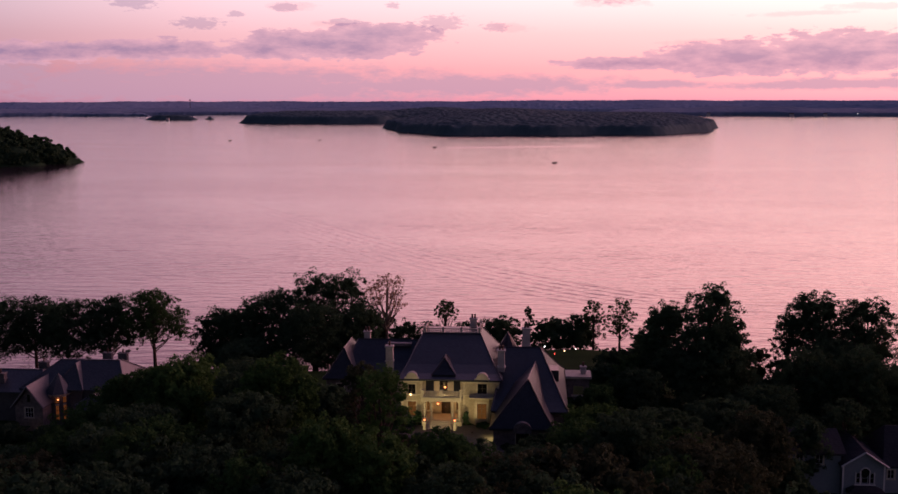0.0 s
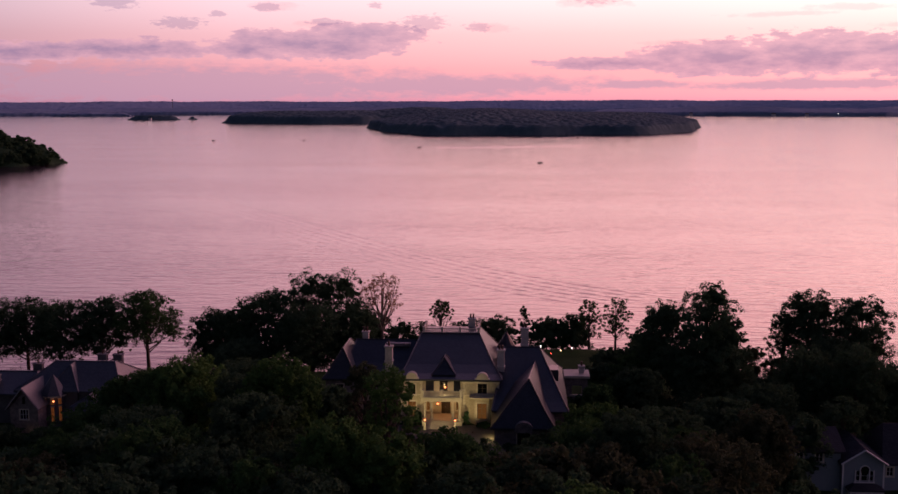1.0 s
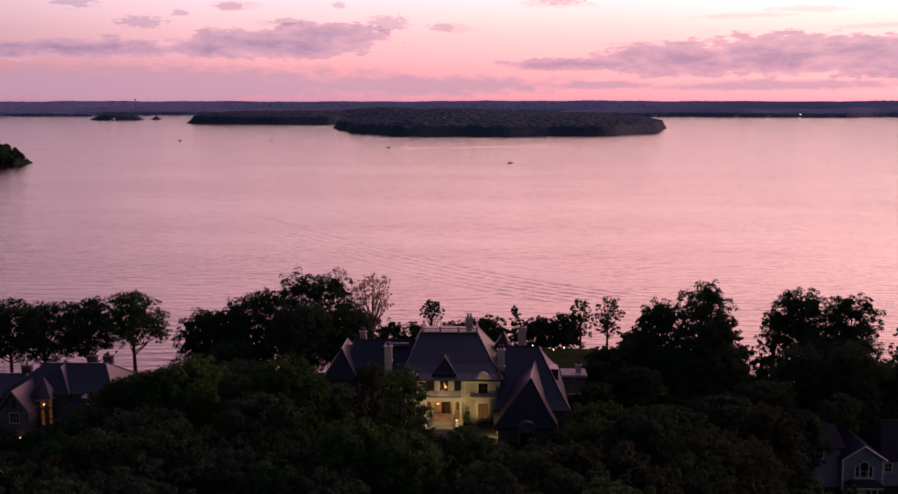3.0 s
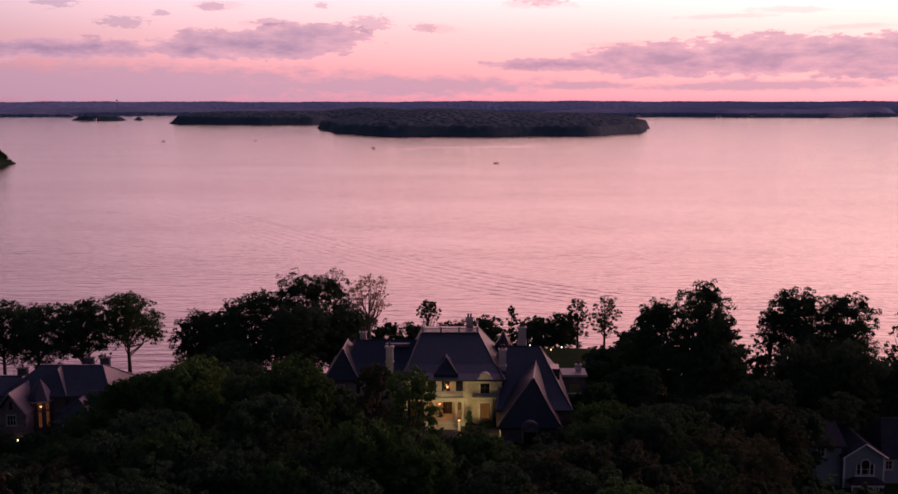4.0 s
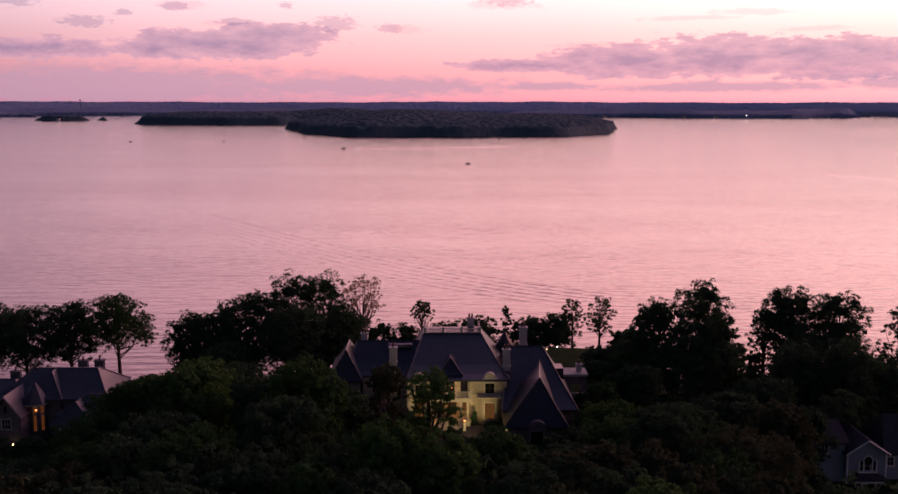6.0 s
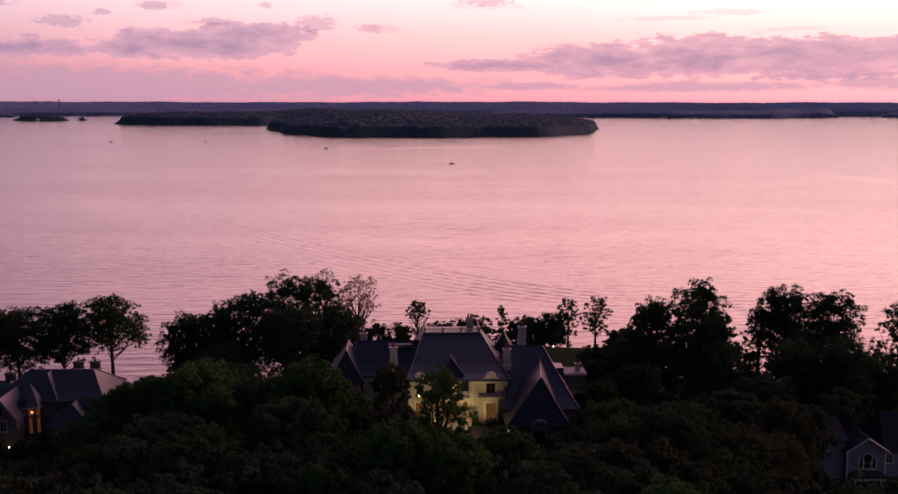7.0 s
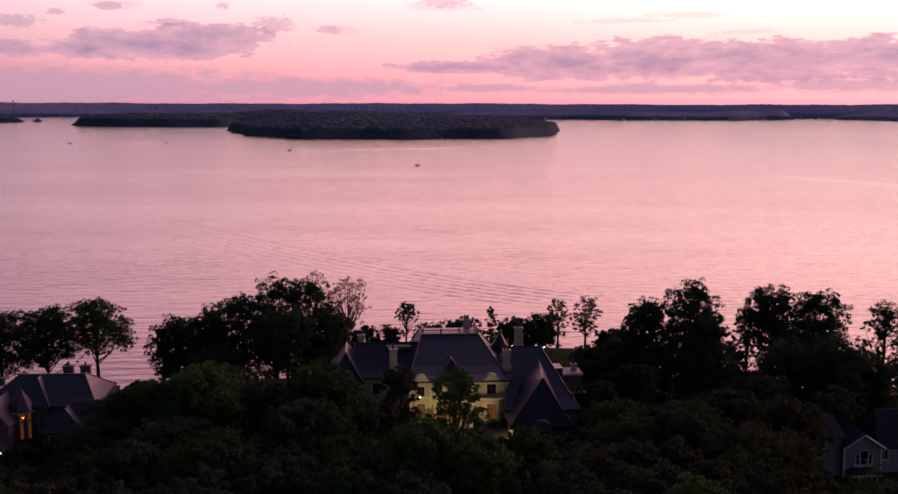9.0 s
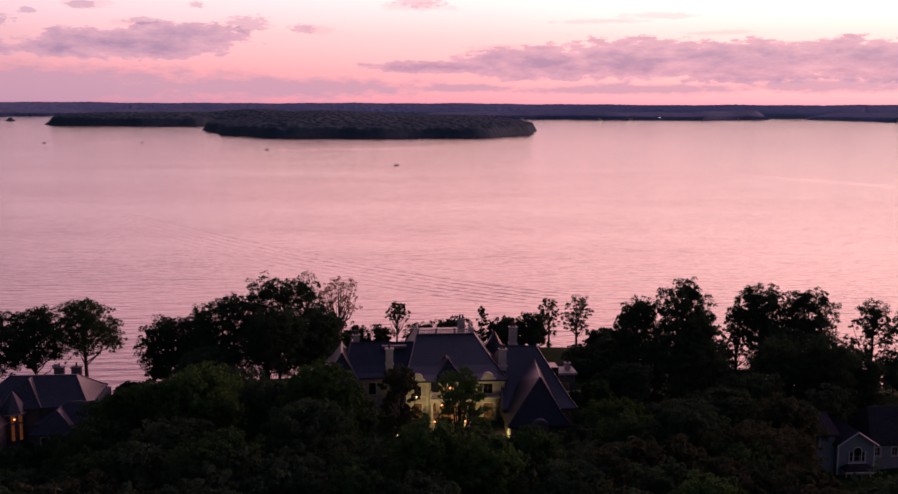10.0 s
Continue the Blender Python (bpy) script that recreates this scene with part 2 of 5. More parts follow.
# pale stone of the shore house, dusk shade put into the base colour
SHORE_STONE = mottled("pale_ashlar_shaded", (0.07, 0.07, 0.075), (0.155, 0.15, 0.155), 2, 0.4, 0.9, 0.04)
LEADWORK = mottled("lead_flashing", (0.10, 0.10, 0.11), (0.20, 0.20, 0.22), 4, 0.6, 0.5, 0.01, 0.4)
SIDING = mottled("blue_grey_siding", (0.17, 0.22, 0.26), (0.24, 0.29, 0.33), 2, 0.4, 0.7, 0.01)
WHITE_PAINT = mottled("white_paint", (0.62, 0.62, 0.62), (0.78, 0.78, 0.77), 5, 0.5, 0.55, 0.005)
SHINGLE = slate_material("asphalt_shingle", (0.030, 0.033, 0.040), (0.055, 0.058, 0.066), 0.9)
matt(SHINGLE)
WOOD_DARK = mottled("dark_wood", (0.03, 0.02, 0.014), (0.08, 0.05, 0.03), 8, 1, 0.6, 0.01)
WOOD_WARM = mottled("stained_wood_frame", (0.14, 0.07, 0.03), (0.26, 0.14, 0.06), 8, 1, 0.55, 0.01)
POT = mottled("clay_pot", (0.07, 0.04, 0.03), (0.14, 0.08, 0.06), 6, 1, 0.8, 0.01)
HULL = mottled("boat_hull", (0.03, 0.03, 0.035), (0.06, 0.06, 0.07), 4, 1, 0.4, 0.005)
GLASS, _nt, _b = material("window_glass", 0.08)
_b.inputs["Base Color"].default_value, _b.inputs["IOR"].default_value = (0.012, 0.012, 0.014, 1), 1.5
LIT = emitter("lit_window", (1.0, 0.42, 0.11), 0.35)
LIT_DIM = emitter("dim_lit_window", (1.0, 0.38, 0.10), 0.10)
LIT_AMBER = emitter("amber_lit_window", (1.0, 0.28, 0.08), 0.10)
FLAME = emitter("lantern_flame", (1.0, 0.27, 0.09), 4.0)
BULB = emitter("warm_bulb", (1.0, 0.62, 0.30), 7.0)
BULB_WHITE = emitter("white_bulb", (1.0, 0.93, 0.85), 8.0)
BULB_RED = emitter("red_bulb", (1.0, 0.08, 0.05), 5.0)
BULB_BLUE = emitter("blue_bulb", (0.2, 0.25, 1.0), 2.0)


# ---- mesh helpers ----
def part(name, bm, mat, parent=None, label="", smooth=False):
    me = bpy.data.meshes.new(name)
    bmesh.ops.recalc_face_normals(bm, faces=bm.faces)
    bm.to_mesh(me)
    bm.free()
    me.materials.append(mat)
    if smooth:
        me.shade_smooth()
    ob = new(name, me)
    if parent is not None:
        ob.parent = parent
    return tagged(ob, label)


def array_mesh(name, verts, faces, mat, parent=None, label="", smooth=False):
    """One mesh from numpy arrays; all faces have the same number of corners."""
    me = bpy.data.meshes.new(name)
    verts, faces = np.asarray(verts, dtype=np.float32), np.asarray(faces, dtype=np.int32)
    n, k = faces.shape
    me.vertices.add(len(verts))
    me.vertices.foreach_set("co", verts.ravel())
    me.loops.add(n * k)
    me.loops.foreach_set("vertex_index", faces.ravel())
    me.polygons.add(n)
    me.polygons.foreach_set("loop_start", np.arange(0, n * k, k, dtype=np.int32))
    me.polygons.foreach_set("use_smooth", np.full(n, smooth))
    me.update(calc_edges=True)
    me.materials.append(mat)
    ob = new(name, me)
    if parent is not None:
        ob.parent = parent
    return tagged(ob, label)


def empty(name, x, y, z, label, category, group="", kind=""):
    e = new(name)
    e.location = (x, y, z)
    e.empty_display_size = 0.3
    return tagged(e, label, category, group, kind)


def box(bm, x0, x1, y0, y1, z0, z1, bevel=0.0):
    r = bmesh.ops.create_cube(bm, size=1.0, matrix=Matrix.Translation(((x0 + x1) / 2, (y0 + y1) / 2, (z0 + z1) / 2)) @ Matrix.Diagonal((x1 - x0, y1 - y0, z1 - z0, 1)))
    if bevel:
        es = list({e for v in r["verts"] for e in v.link_edges})
        bmesh.ops.bevel(bm, geom=es, offset=bevel, segments=1, affect="EDGES")
    return bm


def cyl(bm, x, y, z0, z1, r0, r1=None, seg=12):
    r1 = r0 if r1 is None else r1
    bmesh.ops.create_cone(bm, cap_ends=True, segments=seg, radius1=r0, radius2=r1, depth=z1 - z0, matrix=Matrix.Translation((x, y, (z0 + z1) / 2)))
    return bm


def beam(bm, a, b, r, seg=6):
    """A round bar from a to b."""
    a, b = Vector(a), Vector(b)
    q = (b - a).to_track_quat("Z", "Y").to_matrix().to_4x4()
    bmesh.ops.create_cone(bm, cap_ends=True, segments=seg, radius1=r, radius2=r, depth=(b - a).length, matrix=Matrix.Translation((a + b) / 2) @ q)
    return bm


def B():
    return bmesh.new()


def frustum_roof(parent, mat, x0, x1, y0, y1, ze, tx0, tx1, ty0, ty1, zt, flare=0.0, label="", caps=True, name="roof", tops=None):
    """A hipped roof from an eave rectangle to a top rectangle or ridge, hollow below, with fascia and rounded hip caps."""
    def ring(f, g):
        return [Vector((x0 + (tx0 - x0) * f, y0 + (ty0 - y0) * f, ze + (zt - ze) * g)), Vector((x1 + (tx1 - x1) * f, y0 + (ty0 - y0) * f, ze + (zt - ze) * g)),
                Vector((x1 + (tx1 - x1) * f, y1 + (ty1 - y1) * f, ze + (zt - ze) * g)), Vector((x0 + (tx0 - x0) * f, y1 + (ty1 - y1) * f, ze + (zt - ze) * g))]
    rings = [[v - Vector((0, 0, 0.28)) for v in ring(0, 0)], ring(0, 0)]
    if flare:
        rings += [ring(0.16, 0.16 - flare * 0.75), ring(0.36, 0.36 - flare)]
    rings.append([Vector(v) for v in tops] if tops else ring(1, 1))
    bm = B()
    vs = [[bm.verts.new(v) for v in r] for r in rings]
    for a, b in zip(vs, vs[1:]):
        for i in range(4):
            j = (i + 1) % 4
            bm.faces.new((a[i], a[j], b[j], b[i]))
    bm.faces.new(vs[-1])
    bm.faces.new(vs[0][::-1])
    bmesh.ops.remove_doubles(bm, verts=bm.verts, dist=0.001)
    bmesh.ops.dissolve_degenerate(bm, edges=bm.edges, dist=0.001)
    roof = part(name, bm, mat, parent, label)
    if caps:
        for i in range(4):
            bm = B()
            for a, b in zip(rings[1:], rings[2:]):
                beam(bm, a[i], b[i], 0.13)
            part("hip_cap", bm, mat, roof)
        if (rings[-1][1] - rings[-1][0]).length > 0.2:
            part("ridge_cap", beam(B(), rings[-1][0], rings[-1][1], 0.13), mat, roof)
        elif (rings[-1][3] - rings[-1][0]).length > 0.2:
            part("ridge_cap", beam(B(), rings[-1][0], rings[-1][3], 0.13), mat, roof)
    return roof


def wall_panel(bm, x0, x1, z0, z1, y0, y1, openings=()):
    """A wall facing -y, with openings (x0, x1, z0, z1) cut through it."""
    xs = sorted({x0, x1, *[v for o in openings for v in o[:2]]})
    for a, b in zip(xs, xs[1:]):
        cuts = sorted((o[2], o[3]) for o in openings if o[0] <= a and o[1] >= b)
        z = z0
        for c, d in cuts:
            if c > z:
                box(bm, a, b, y0, y1, z, c)
            z = d
        if z < z1:
            box(bm, a, b, y0, y1, z, z1)
    return bm


def window(parent, x0, x1, z0, z1, y, glass, cols=2, rows=3, frame_mat=None, surround=True, name="window"):
    """A casement window facing -y in an opening whose outer face is at y."""
    fm = frame_mat or WOOD_WARM
    bm = B()
    f = 0.07
    box(bm, x0, x0 + f, y + 0.10, y + 0.22, z0, z1)
    box(bm, x1 - f, x1, y + 0.10, y + 0.22, z0, z1)
    box(bm, x0 + f, x1 - f, y + 0.10, y + 0.22, z0, z0 + f)
    box(bm, x0 + f, x1 - f, y + 0.10, y + 0.22, z1 - f, z1)
    for i in range(1, cols):
        x = x0 + (x1 - x0) * i / cols
        box(bm, x - 0.035, x + 0.035, y + 0.11, y + 0.21, z0 + f, z1 - f)
    for i in range(1, rows):
        z = z0 + (z1 - z0) * i / rows
        box(bm, x0 + f, x1 - f, y + 0.12, y + 0.20, z - 0.02, z + 0.02)
    w = part(name, bm, fm, parent)
    part("pane", box(B(), x0 + f, x1 - f, y + 0.155, y + 0.17, z0 + f, z1 - f), glass, w)
    if surround:
        bm = B()
        s = 0.16
        box(bm, x0 - s, x0, y - 0.05, y + 0.08, z0, z1 + s)
        box(bm, x1, x1 + s, y - 0.05, y + 0.08, z0, z1 + s)
        box(bm, x0, x1, y - 0.05, y + 0.08, z1, z1 + s)
        part("surround", bm, TRIM, w)
        part("sill", box(B(), x0 - s - 0.05, x1 + s + 0.05, y - 0.12, y + 0.08, z0 - 0.14, z0 - 0.003, 0.02), TRIM, w)
    return w


def balustrade(parent, x0, x1, y, z, h=0.9, along="x", gap=0.32):
    """A stone balustrade along x (at y) or along y (then x0, x1 run along y, at x = y)."""
    def bx(bm, a0, a1, b0, b1, c0, c1, bevel=0.0):
        return box(bm, a0, a1, y + b0, y + b1, c0, c1, bevel) if along == "x" else box(bm, y + b0, y + b1, a0, a1, c0, c1, bevel)
    e = part("balustrade", bx(B(), x0, x1, -0.13, 0.13, z + h - 0.14, z + h, 0.03), TRIM, parent)
    part("bottom_rail", bx(B(), x0, x1, -0.11, 0.11, z, z + 0.12), TRIM, e)
    n = max(1, round((x1 - x0) / 3.2))
    for i in range(n + 1):
        a = x0 + (x1 - x0) * i / n
        bm = bx(B(), a - 0.19, a + 0.19, -0.19, 0.19, z, z + h + 0.10, 0.02)
        bx(bm, a - 0.24, a + 0.24, -0.24, 0.24, z + h + 0.103, z + h + 0.2, 0.02)
        part("pier", bm, TRIM, e)
    k = max(2, int((x1 - x0) / gap))
    for i in range(k):
        a = x0 + (x1 - x0) * (i + 0.5) / k
        bm = B()
        px, py = (a, y) if along == "x" else (y, a)
        cyl(bm, px, py, z + 0.12, z + 0.3, 0.05, 0.085, 6)
        cyl(bm, px, py, z + 0.3, z + h - 0.14, 0.085, 0.045, 6)
        part("baluster", bm, TRIM, e)
    return e


def chimney(parent, x, y, z0, z1, w=1.15, d=1.0, pots=2, mat=None):
    m = mat or BRICKISH
    bm = box(B(), x - w / 2, x + w / 2, y - d / 2, y + d / 2, z0, z1, 0.02)
    box(bm, x - w / 2 - 0.14, x + w / 2 + 0.14, y - d / 2 - 0.14, y + d / 2 + 0.14, z0 + (z1 - z0) * 0.42, z0 + (z1 - z0) * 0.42 + 0.22, 0.03)
    c = part("chimney", bm, m, parent, "pale stone chimney stack with clay pots")
    bm = box(B(), x - w / 2 - 0.16, x + w / 2 + 0.16, y - d / 2 - 0.16, y + d / 2 + 0.16, z1, z1 + 0.2, 0.04)
    part("cap", bm, m, c)
    for i in range(pots):
        px = x + (i - (pots - 1) / 2) * 0.5
        bm = cyl(B(), px, y, z1 + 0.2, z1 + 0.85, 0.19, 0.15, 10)
        cyl(bm, px, y, z1 + 0.85, z1 + 0.95, 0.2, 0.2, 10)
        part("chimney_pot", bm, POT, c)
    return c


def lantern(x, y, z, label, mat=None, r=0.16, stand=0.0):
    """A small lamp: cage, cap and glowing glass, on a post if stand is given."""
    e = empty("lantern", x, y, z, label, "lamp", "garden and porch lamps")
    bm = cyl(B(), 0, 0, 0.30, 0.44, r * 1.3, 0.03, 8)
    cyl(bm, 0, 0, -0.06, 0.0, r * 1.2, r * 1.2, 8)
    part("cage", bm, WOOD_DARK, e)
    part("glowing_glass", cyl(B(), 0, 0, 0.0, 0.30, r * 0.8, r, 8), mat or FLAME, e)
    if stand:
        part("post", cyl(B(), 0, 0, -stand, -0.06, 0.05, 0.05, 8), WOOD_DARK, e)
    return e


# ---- ground, water, far land ----
def smooth(a):
    a = np.clip(a, 0, 1)
    return a * a * (3 - 2 * a)


def ground_height(x, y):
    """Height of the bank: a plateau round the large house that falls to the lake and to the lower plots beside it."""
    x, y = np.asarray(x, float), np.asarray(y, float)
    p = 1.4 + 8.9 * smooth((x + 60) / 30) - 6.0 * smooth((x - 32) / 24)
    lawn = smooth((x + 25) / 20) * smooth((62 - x) / 20)
    edge = 236 + 3.0 * np.sin(x * 0.045 + 1.0) - 9 * smooth((np.abs(x) - 62) / 40) + 11 * lawn
    brow = 196 + 23 * lawn
    h = p * (1 - smooth((y - brow) / (edge - brow))) - 3.0 * smooth((y - edge + 12) / 26)
    return h + 0.15 * np.sin(x * 0.31) * np.sin(y * 0.23)


def sheet(name, xs, ys, zfun, mat, label, kind="structure", category="ground"):
    X, Y = np.meshgrid(xs, ys)
    Z = zfun(X, Y)
    v = np.stack([X.ravel(), Y.ravel(), Z.ravel()], 1)
    nx, ny = len(xs), len(ys)
    i = (np.arange(ny - 1)[:, None] * nx + np.arange(nx - 1)[None, :]).ravel()
    f = np.stack([i, i + 1, i + nx + 1, i + nx], 1)
    return tagged(array_mesh(name, v, f, mat, None, "", True), label, category, kind=kind)


def stretch(parts):
    return np.concatenate([np.arange(a, b, s) for a, b, s in parts])


sheet("ground", stretch([(-6000, -160, 400), (-160, 160, 4), (160, 6001, 400)]), stretch([(-600, 60, 60), (60, 280, 4), (280, 7000, 480)]),
      ground_height, GRASS, "dark grassy ground sloping down to the lake")
sheet("water", np.array([-7000, -1500, -300, 0, 300, 1500, 7000]), np.array([205, 300, 600, 1500, 3000, 7000]), lambda X, Y: X * 0, WATER, "rippled lake water reflecting a pink dusk sky", category="water")


def wooded_island(name, ells, hill, step, height, mat, label, seed):
    """A wooded island: a canopy of bumpy crowns over a low hill, dropping steeply to the water. ells: ellipses (x, y, rx, ry) of its plan."""
    rng = np.random.default_rng(seed)
    x0, x1 = min(e[0] - e[2] for e in ells) - 15, max(e[0] + e[2] for e in ells) + 15
    y0, y1 = min(e[1] - e[3] for e in ells) - 15, max(e[1] + e[3] for e in ells) + 15
    X, Y = np.meshgrid(np.arange(x0, x1, step), np.arange(y0, y1, step))
    X = X + rng.uniform(-0.3, 0.3, X.shape) * step
    Y = Y + rng.uniform(-0.3, 0.3, X.shape) * step
    inside = np.full(X.shape, -9.0)
    for ex, ey, rx, ry in ells:
        a = np.arctan2((Y - ey) / ry, (X - ex) / rx)
        q = np.hypot((X - ex) / rx, (Y - ey) / ry) * (1 + 0.05 * np.sin(5 * a + seed) + 0.025 * np.sin(13 * a))
        inside = np.maximum(inside, 1 - q)
    land = inside > 0
    g = np.clip(inside, 0, 1)
    z = hill * (1 - (1 - g) ** 2) ** 0.8 * (0.82 + 0.18 * np.sin(X * 0.012 + seed))
    # crowns: the top of the nearest of many scattered domes
    n = int(land.sum() * step * step / 75)
    pick = rng.integers(0, land.sum(), n)
    cx, cy, ch, cr = X[land][pick], Y[land][pick], height * rng.uniform(0.84, 1.08, n), rng.uniform(6.0, 10.0, n)
    top = np.full(X.shape, height * 0.66)
    for k in range(n):
        i0, i1 = int((cx[k] - cr[k] - x0) / step), int((cx[k] + cr[k] - x0) / step) + 2
        j0, j1 = int((cy[k] - cr[k] - y0) / step), int((cy[k] + cr[k] - y0) / step) + 2
        sx, sy = X[j0:j1, i0:i1], Y[j0:j1, i0:i1]
        d2 = ((sx - cx[k]) ** 2 + (sy - cy[k]) ** 2) / cr[k] ** 2
        top[j0:j1, i0:i1] = np.maximum(top[j0:j1, i0:i1], ch[k] * (1 - 0.20 * np.minimum(d2, 1.2)))
    z = np.where(land, (z + top + rng.normal(0, 0.12, X.shape)) * (0.16 + 0.84 * smooth(inside / (14.0 / min(e[3] for e in ells)))), -1.5)
    v = np.stack([X.ravel(), Y.ravel(), z.ravel()], 1)
    nx, ny = X.shape[1], X.shape[0]
    i = (np.arange(ny - 1)[:, None] * nx + np.arange(nx - 1)[None, :])
    near = land[:-1, :-1] | land[1:, :-1] | land[:-1, 1:] | land[1:, 1:]
    i = i[near]
    f = np.stack([i, i + 1, i + nx + 1, i + nx], 1)
    tagged(array_mesh(name, v, f, mat, smooth=True), label, "woods", kind="stuff")


wooded_island("island_woods", [(40, 2420, 372, 545)], 31, 3.0, 15.0, LEAF_HAZED, "dense dark woods on a low lake island", 3)
wooded_island("island_woods", [(-545, 3000, 292, 190), (-260, 3040, 300, 170)], 26, 4.0, 15.5, LEAF_HAZED, "dense dark woods on the far lake island", 5)
wooded_island("islet_woods", [(-1180, 3400, 86, 40)], 3, 3.0, 14, LEAF_HAZED, "dark trees on a small far islet", 7)
wooded_island("islet_woods", [(-1068, 3440, 16, 12)], 1, 3.0, 12, LEAF_HAZED, "few small trees on a tiny far islet", 8)


def far_strip(name, x0, x1, shore, depth, crest, seed, mat, label, step=8.0):
    """A band of far wooded shore: rows of crowns climbing from the waterline."""
    rng = np.random.default_rng(seed)
    xs = np.arange(x0, x1, step)
    rows = np.linspace(0, 1, 12)
    s, c = shore(xs), crest(xs)
    X = xs[None] * (1 + depth * rows[:, None] / s[None]) + rng.uniform(-3, 3, (len(rows), len(xs)))
    Y = s[None] + depth * rows[:, None] + rng.uniform(-4, 4, X.shape)
    low = np.minimum(9.0, c)
    prof = low[None] + (c - low)[None] * rows[:, None] ** 0.8
    Z = prof + rng.normal(0, 1, X.shape) * (0.5 + 0.9 * (1 - rows[:, None]))
    Z[0] = -0.5
    Y[1] = Y[0] + 4
    v = np.stack([X.ravel(), Y.ravel(), Z.ravel()], 1)
    nx = len(xs)
    i = (np.arange(len(rows) - 1)[:, None] * nx + np.arange(nx - 1)[None, :]).ravel()
    f = np.stack([i, i + 1, i + nx + 1, i + nx], 1)
    return tagged(array_mesh(name, v, f, mat, smooth=True), label, "woods", kind="stuff")


def wave(x, *terms):
    return sum(a * np.sin(x * k + p) for a, k, p in terms)


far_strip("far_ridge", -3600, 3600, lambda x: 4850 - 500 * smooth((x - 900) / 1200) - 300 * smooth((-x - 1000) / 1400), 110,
          lambda x: 57 - 1.5 * smooth((x + 500) / 1500) + wave(x, (1.6, 0.0031, 0.5), (1.0, 0.011, 2.0), (0.7, 0.027, 1.0)), 21, RIDGE_HAZED, "hazy purple wooded hills along the horizon")
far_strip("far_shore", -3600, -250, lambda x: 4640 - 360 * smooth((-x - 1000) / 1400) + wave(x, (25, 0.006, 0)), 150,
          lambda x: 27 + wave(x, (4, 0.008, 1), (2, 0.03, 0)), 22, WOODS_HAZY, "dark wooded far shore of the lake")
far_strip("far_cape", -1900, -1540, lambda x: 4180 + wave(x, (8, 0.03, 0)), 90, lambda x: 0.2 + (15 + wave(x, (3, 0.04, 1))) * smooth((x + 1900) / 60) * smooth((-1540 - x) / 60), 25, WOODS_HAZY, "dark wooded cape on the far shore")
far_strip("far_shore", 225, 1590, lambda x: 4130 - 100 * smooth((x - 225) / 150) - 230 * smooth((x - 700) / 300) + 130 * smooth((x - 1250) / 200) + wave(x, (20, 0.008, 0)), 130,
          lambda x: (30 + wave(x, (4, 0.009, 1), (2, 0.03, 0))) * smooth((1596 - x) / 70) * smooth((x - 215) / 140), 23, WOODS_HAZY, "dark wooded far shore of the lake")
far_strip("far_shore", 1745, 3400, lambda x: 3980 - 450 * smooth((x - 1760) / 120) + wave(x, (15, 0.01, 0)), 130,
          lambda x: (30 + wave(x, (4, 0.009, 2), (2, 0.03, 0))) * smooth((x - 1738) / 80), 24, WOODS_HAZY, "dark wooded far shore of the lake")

# the wooded point on the near side of the lake
rng = np.random.default_rng(31)
u = rng.uniform(-1, 1, (900, 2))
keep = np.hypot(u[:, 0], u[:, 1]) < 1
px, py = -578 + u[keep, 0] * 122, 1036 + u[keep, 1] * 64
rim = np.hypot(u[keep, 0], u[keep, 1])
pz = 25 * (1 - rim ** 2) - 0.5


# ---- trees ----
def leaf_cloud(rng, lobes, n, size, shell=0.34, droop=0.0):
    """Small leaf sprays on rounded clumps, which sit over the shells of the lobes (x, y, z, rx, ry, rz)."""
    lobes = np.asarray(lobes, float)
    area = lobes[:, 3] * lobes[:, 5]
    m = max(len(lobes), n // 30)
    L = lobes[rng.choice(len(lobes), m, p=area / area.sum())]
    d = rng.normal(size=(m, 3))
    d[:, 2] = d[:, 2] * 0.9 + 0.2
    d /= np.linalg.norm(d, axis=1, keepdims=True)
    depth = 1.0 - shell * 0.8 * rng.random(m) ** 1.6 + rng.normal(0, 0.06, m)
    centre = L[:, :3] + d * L[:, 3:] * depth[:, None]
    radius = np.clip(L[:, 3] * rng.uniform(0.18, 0.34, m), size * 1.5, size * 6)
    k = rng.integers(0, m, n)
    q = rng.normal(size=(n, 3)) + d[k] * 0.5
    q[:, 2] += 0.35
    q /= np.linalg.norm(q, axis=1, keepdims=True)
    c = centre[k] + q * (radius[k] * rng.uniform(0.5, 1.1, n))[:, None] * np.array([1, 1, 0.74])
    c[:, 2] -= droop * rng.random(n)
    nrm = q * 0.8 + d[k] * 0.3 + rng.normal(size=(n, 3)) * 0.5
    a = np.cross(nrm, rng.normal(size=(n, 3)))
    a /= np.linalg.norm(a, axis=1, keepdims=True)
    b = np.cross(nrm, a)
    b /= np.linalg.norm(b, axis=1, keepdims=True)
    s = (size * rng.uniform(0.55, 1.35, n))[:, None]
    v = np.stack([c + a * s, c - a * s * 0.55 + b * s * 0.8, c - a * s * 0.55 - b * s * 0.8], 1)
    return v.reshape(-1, 3), np.arange(3 * n).reshape(-1, 3)


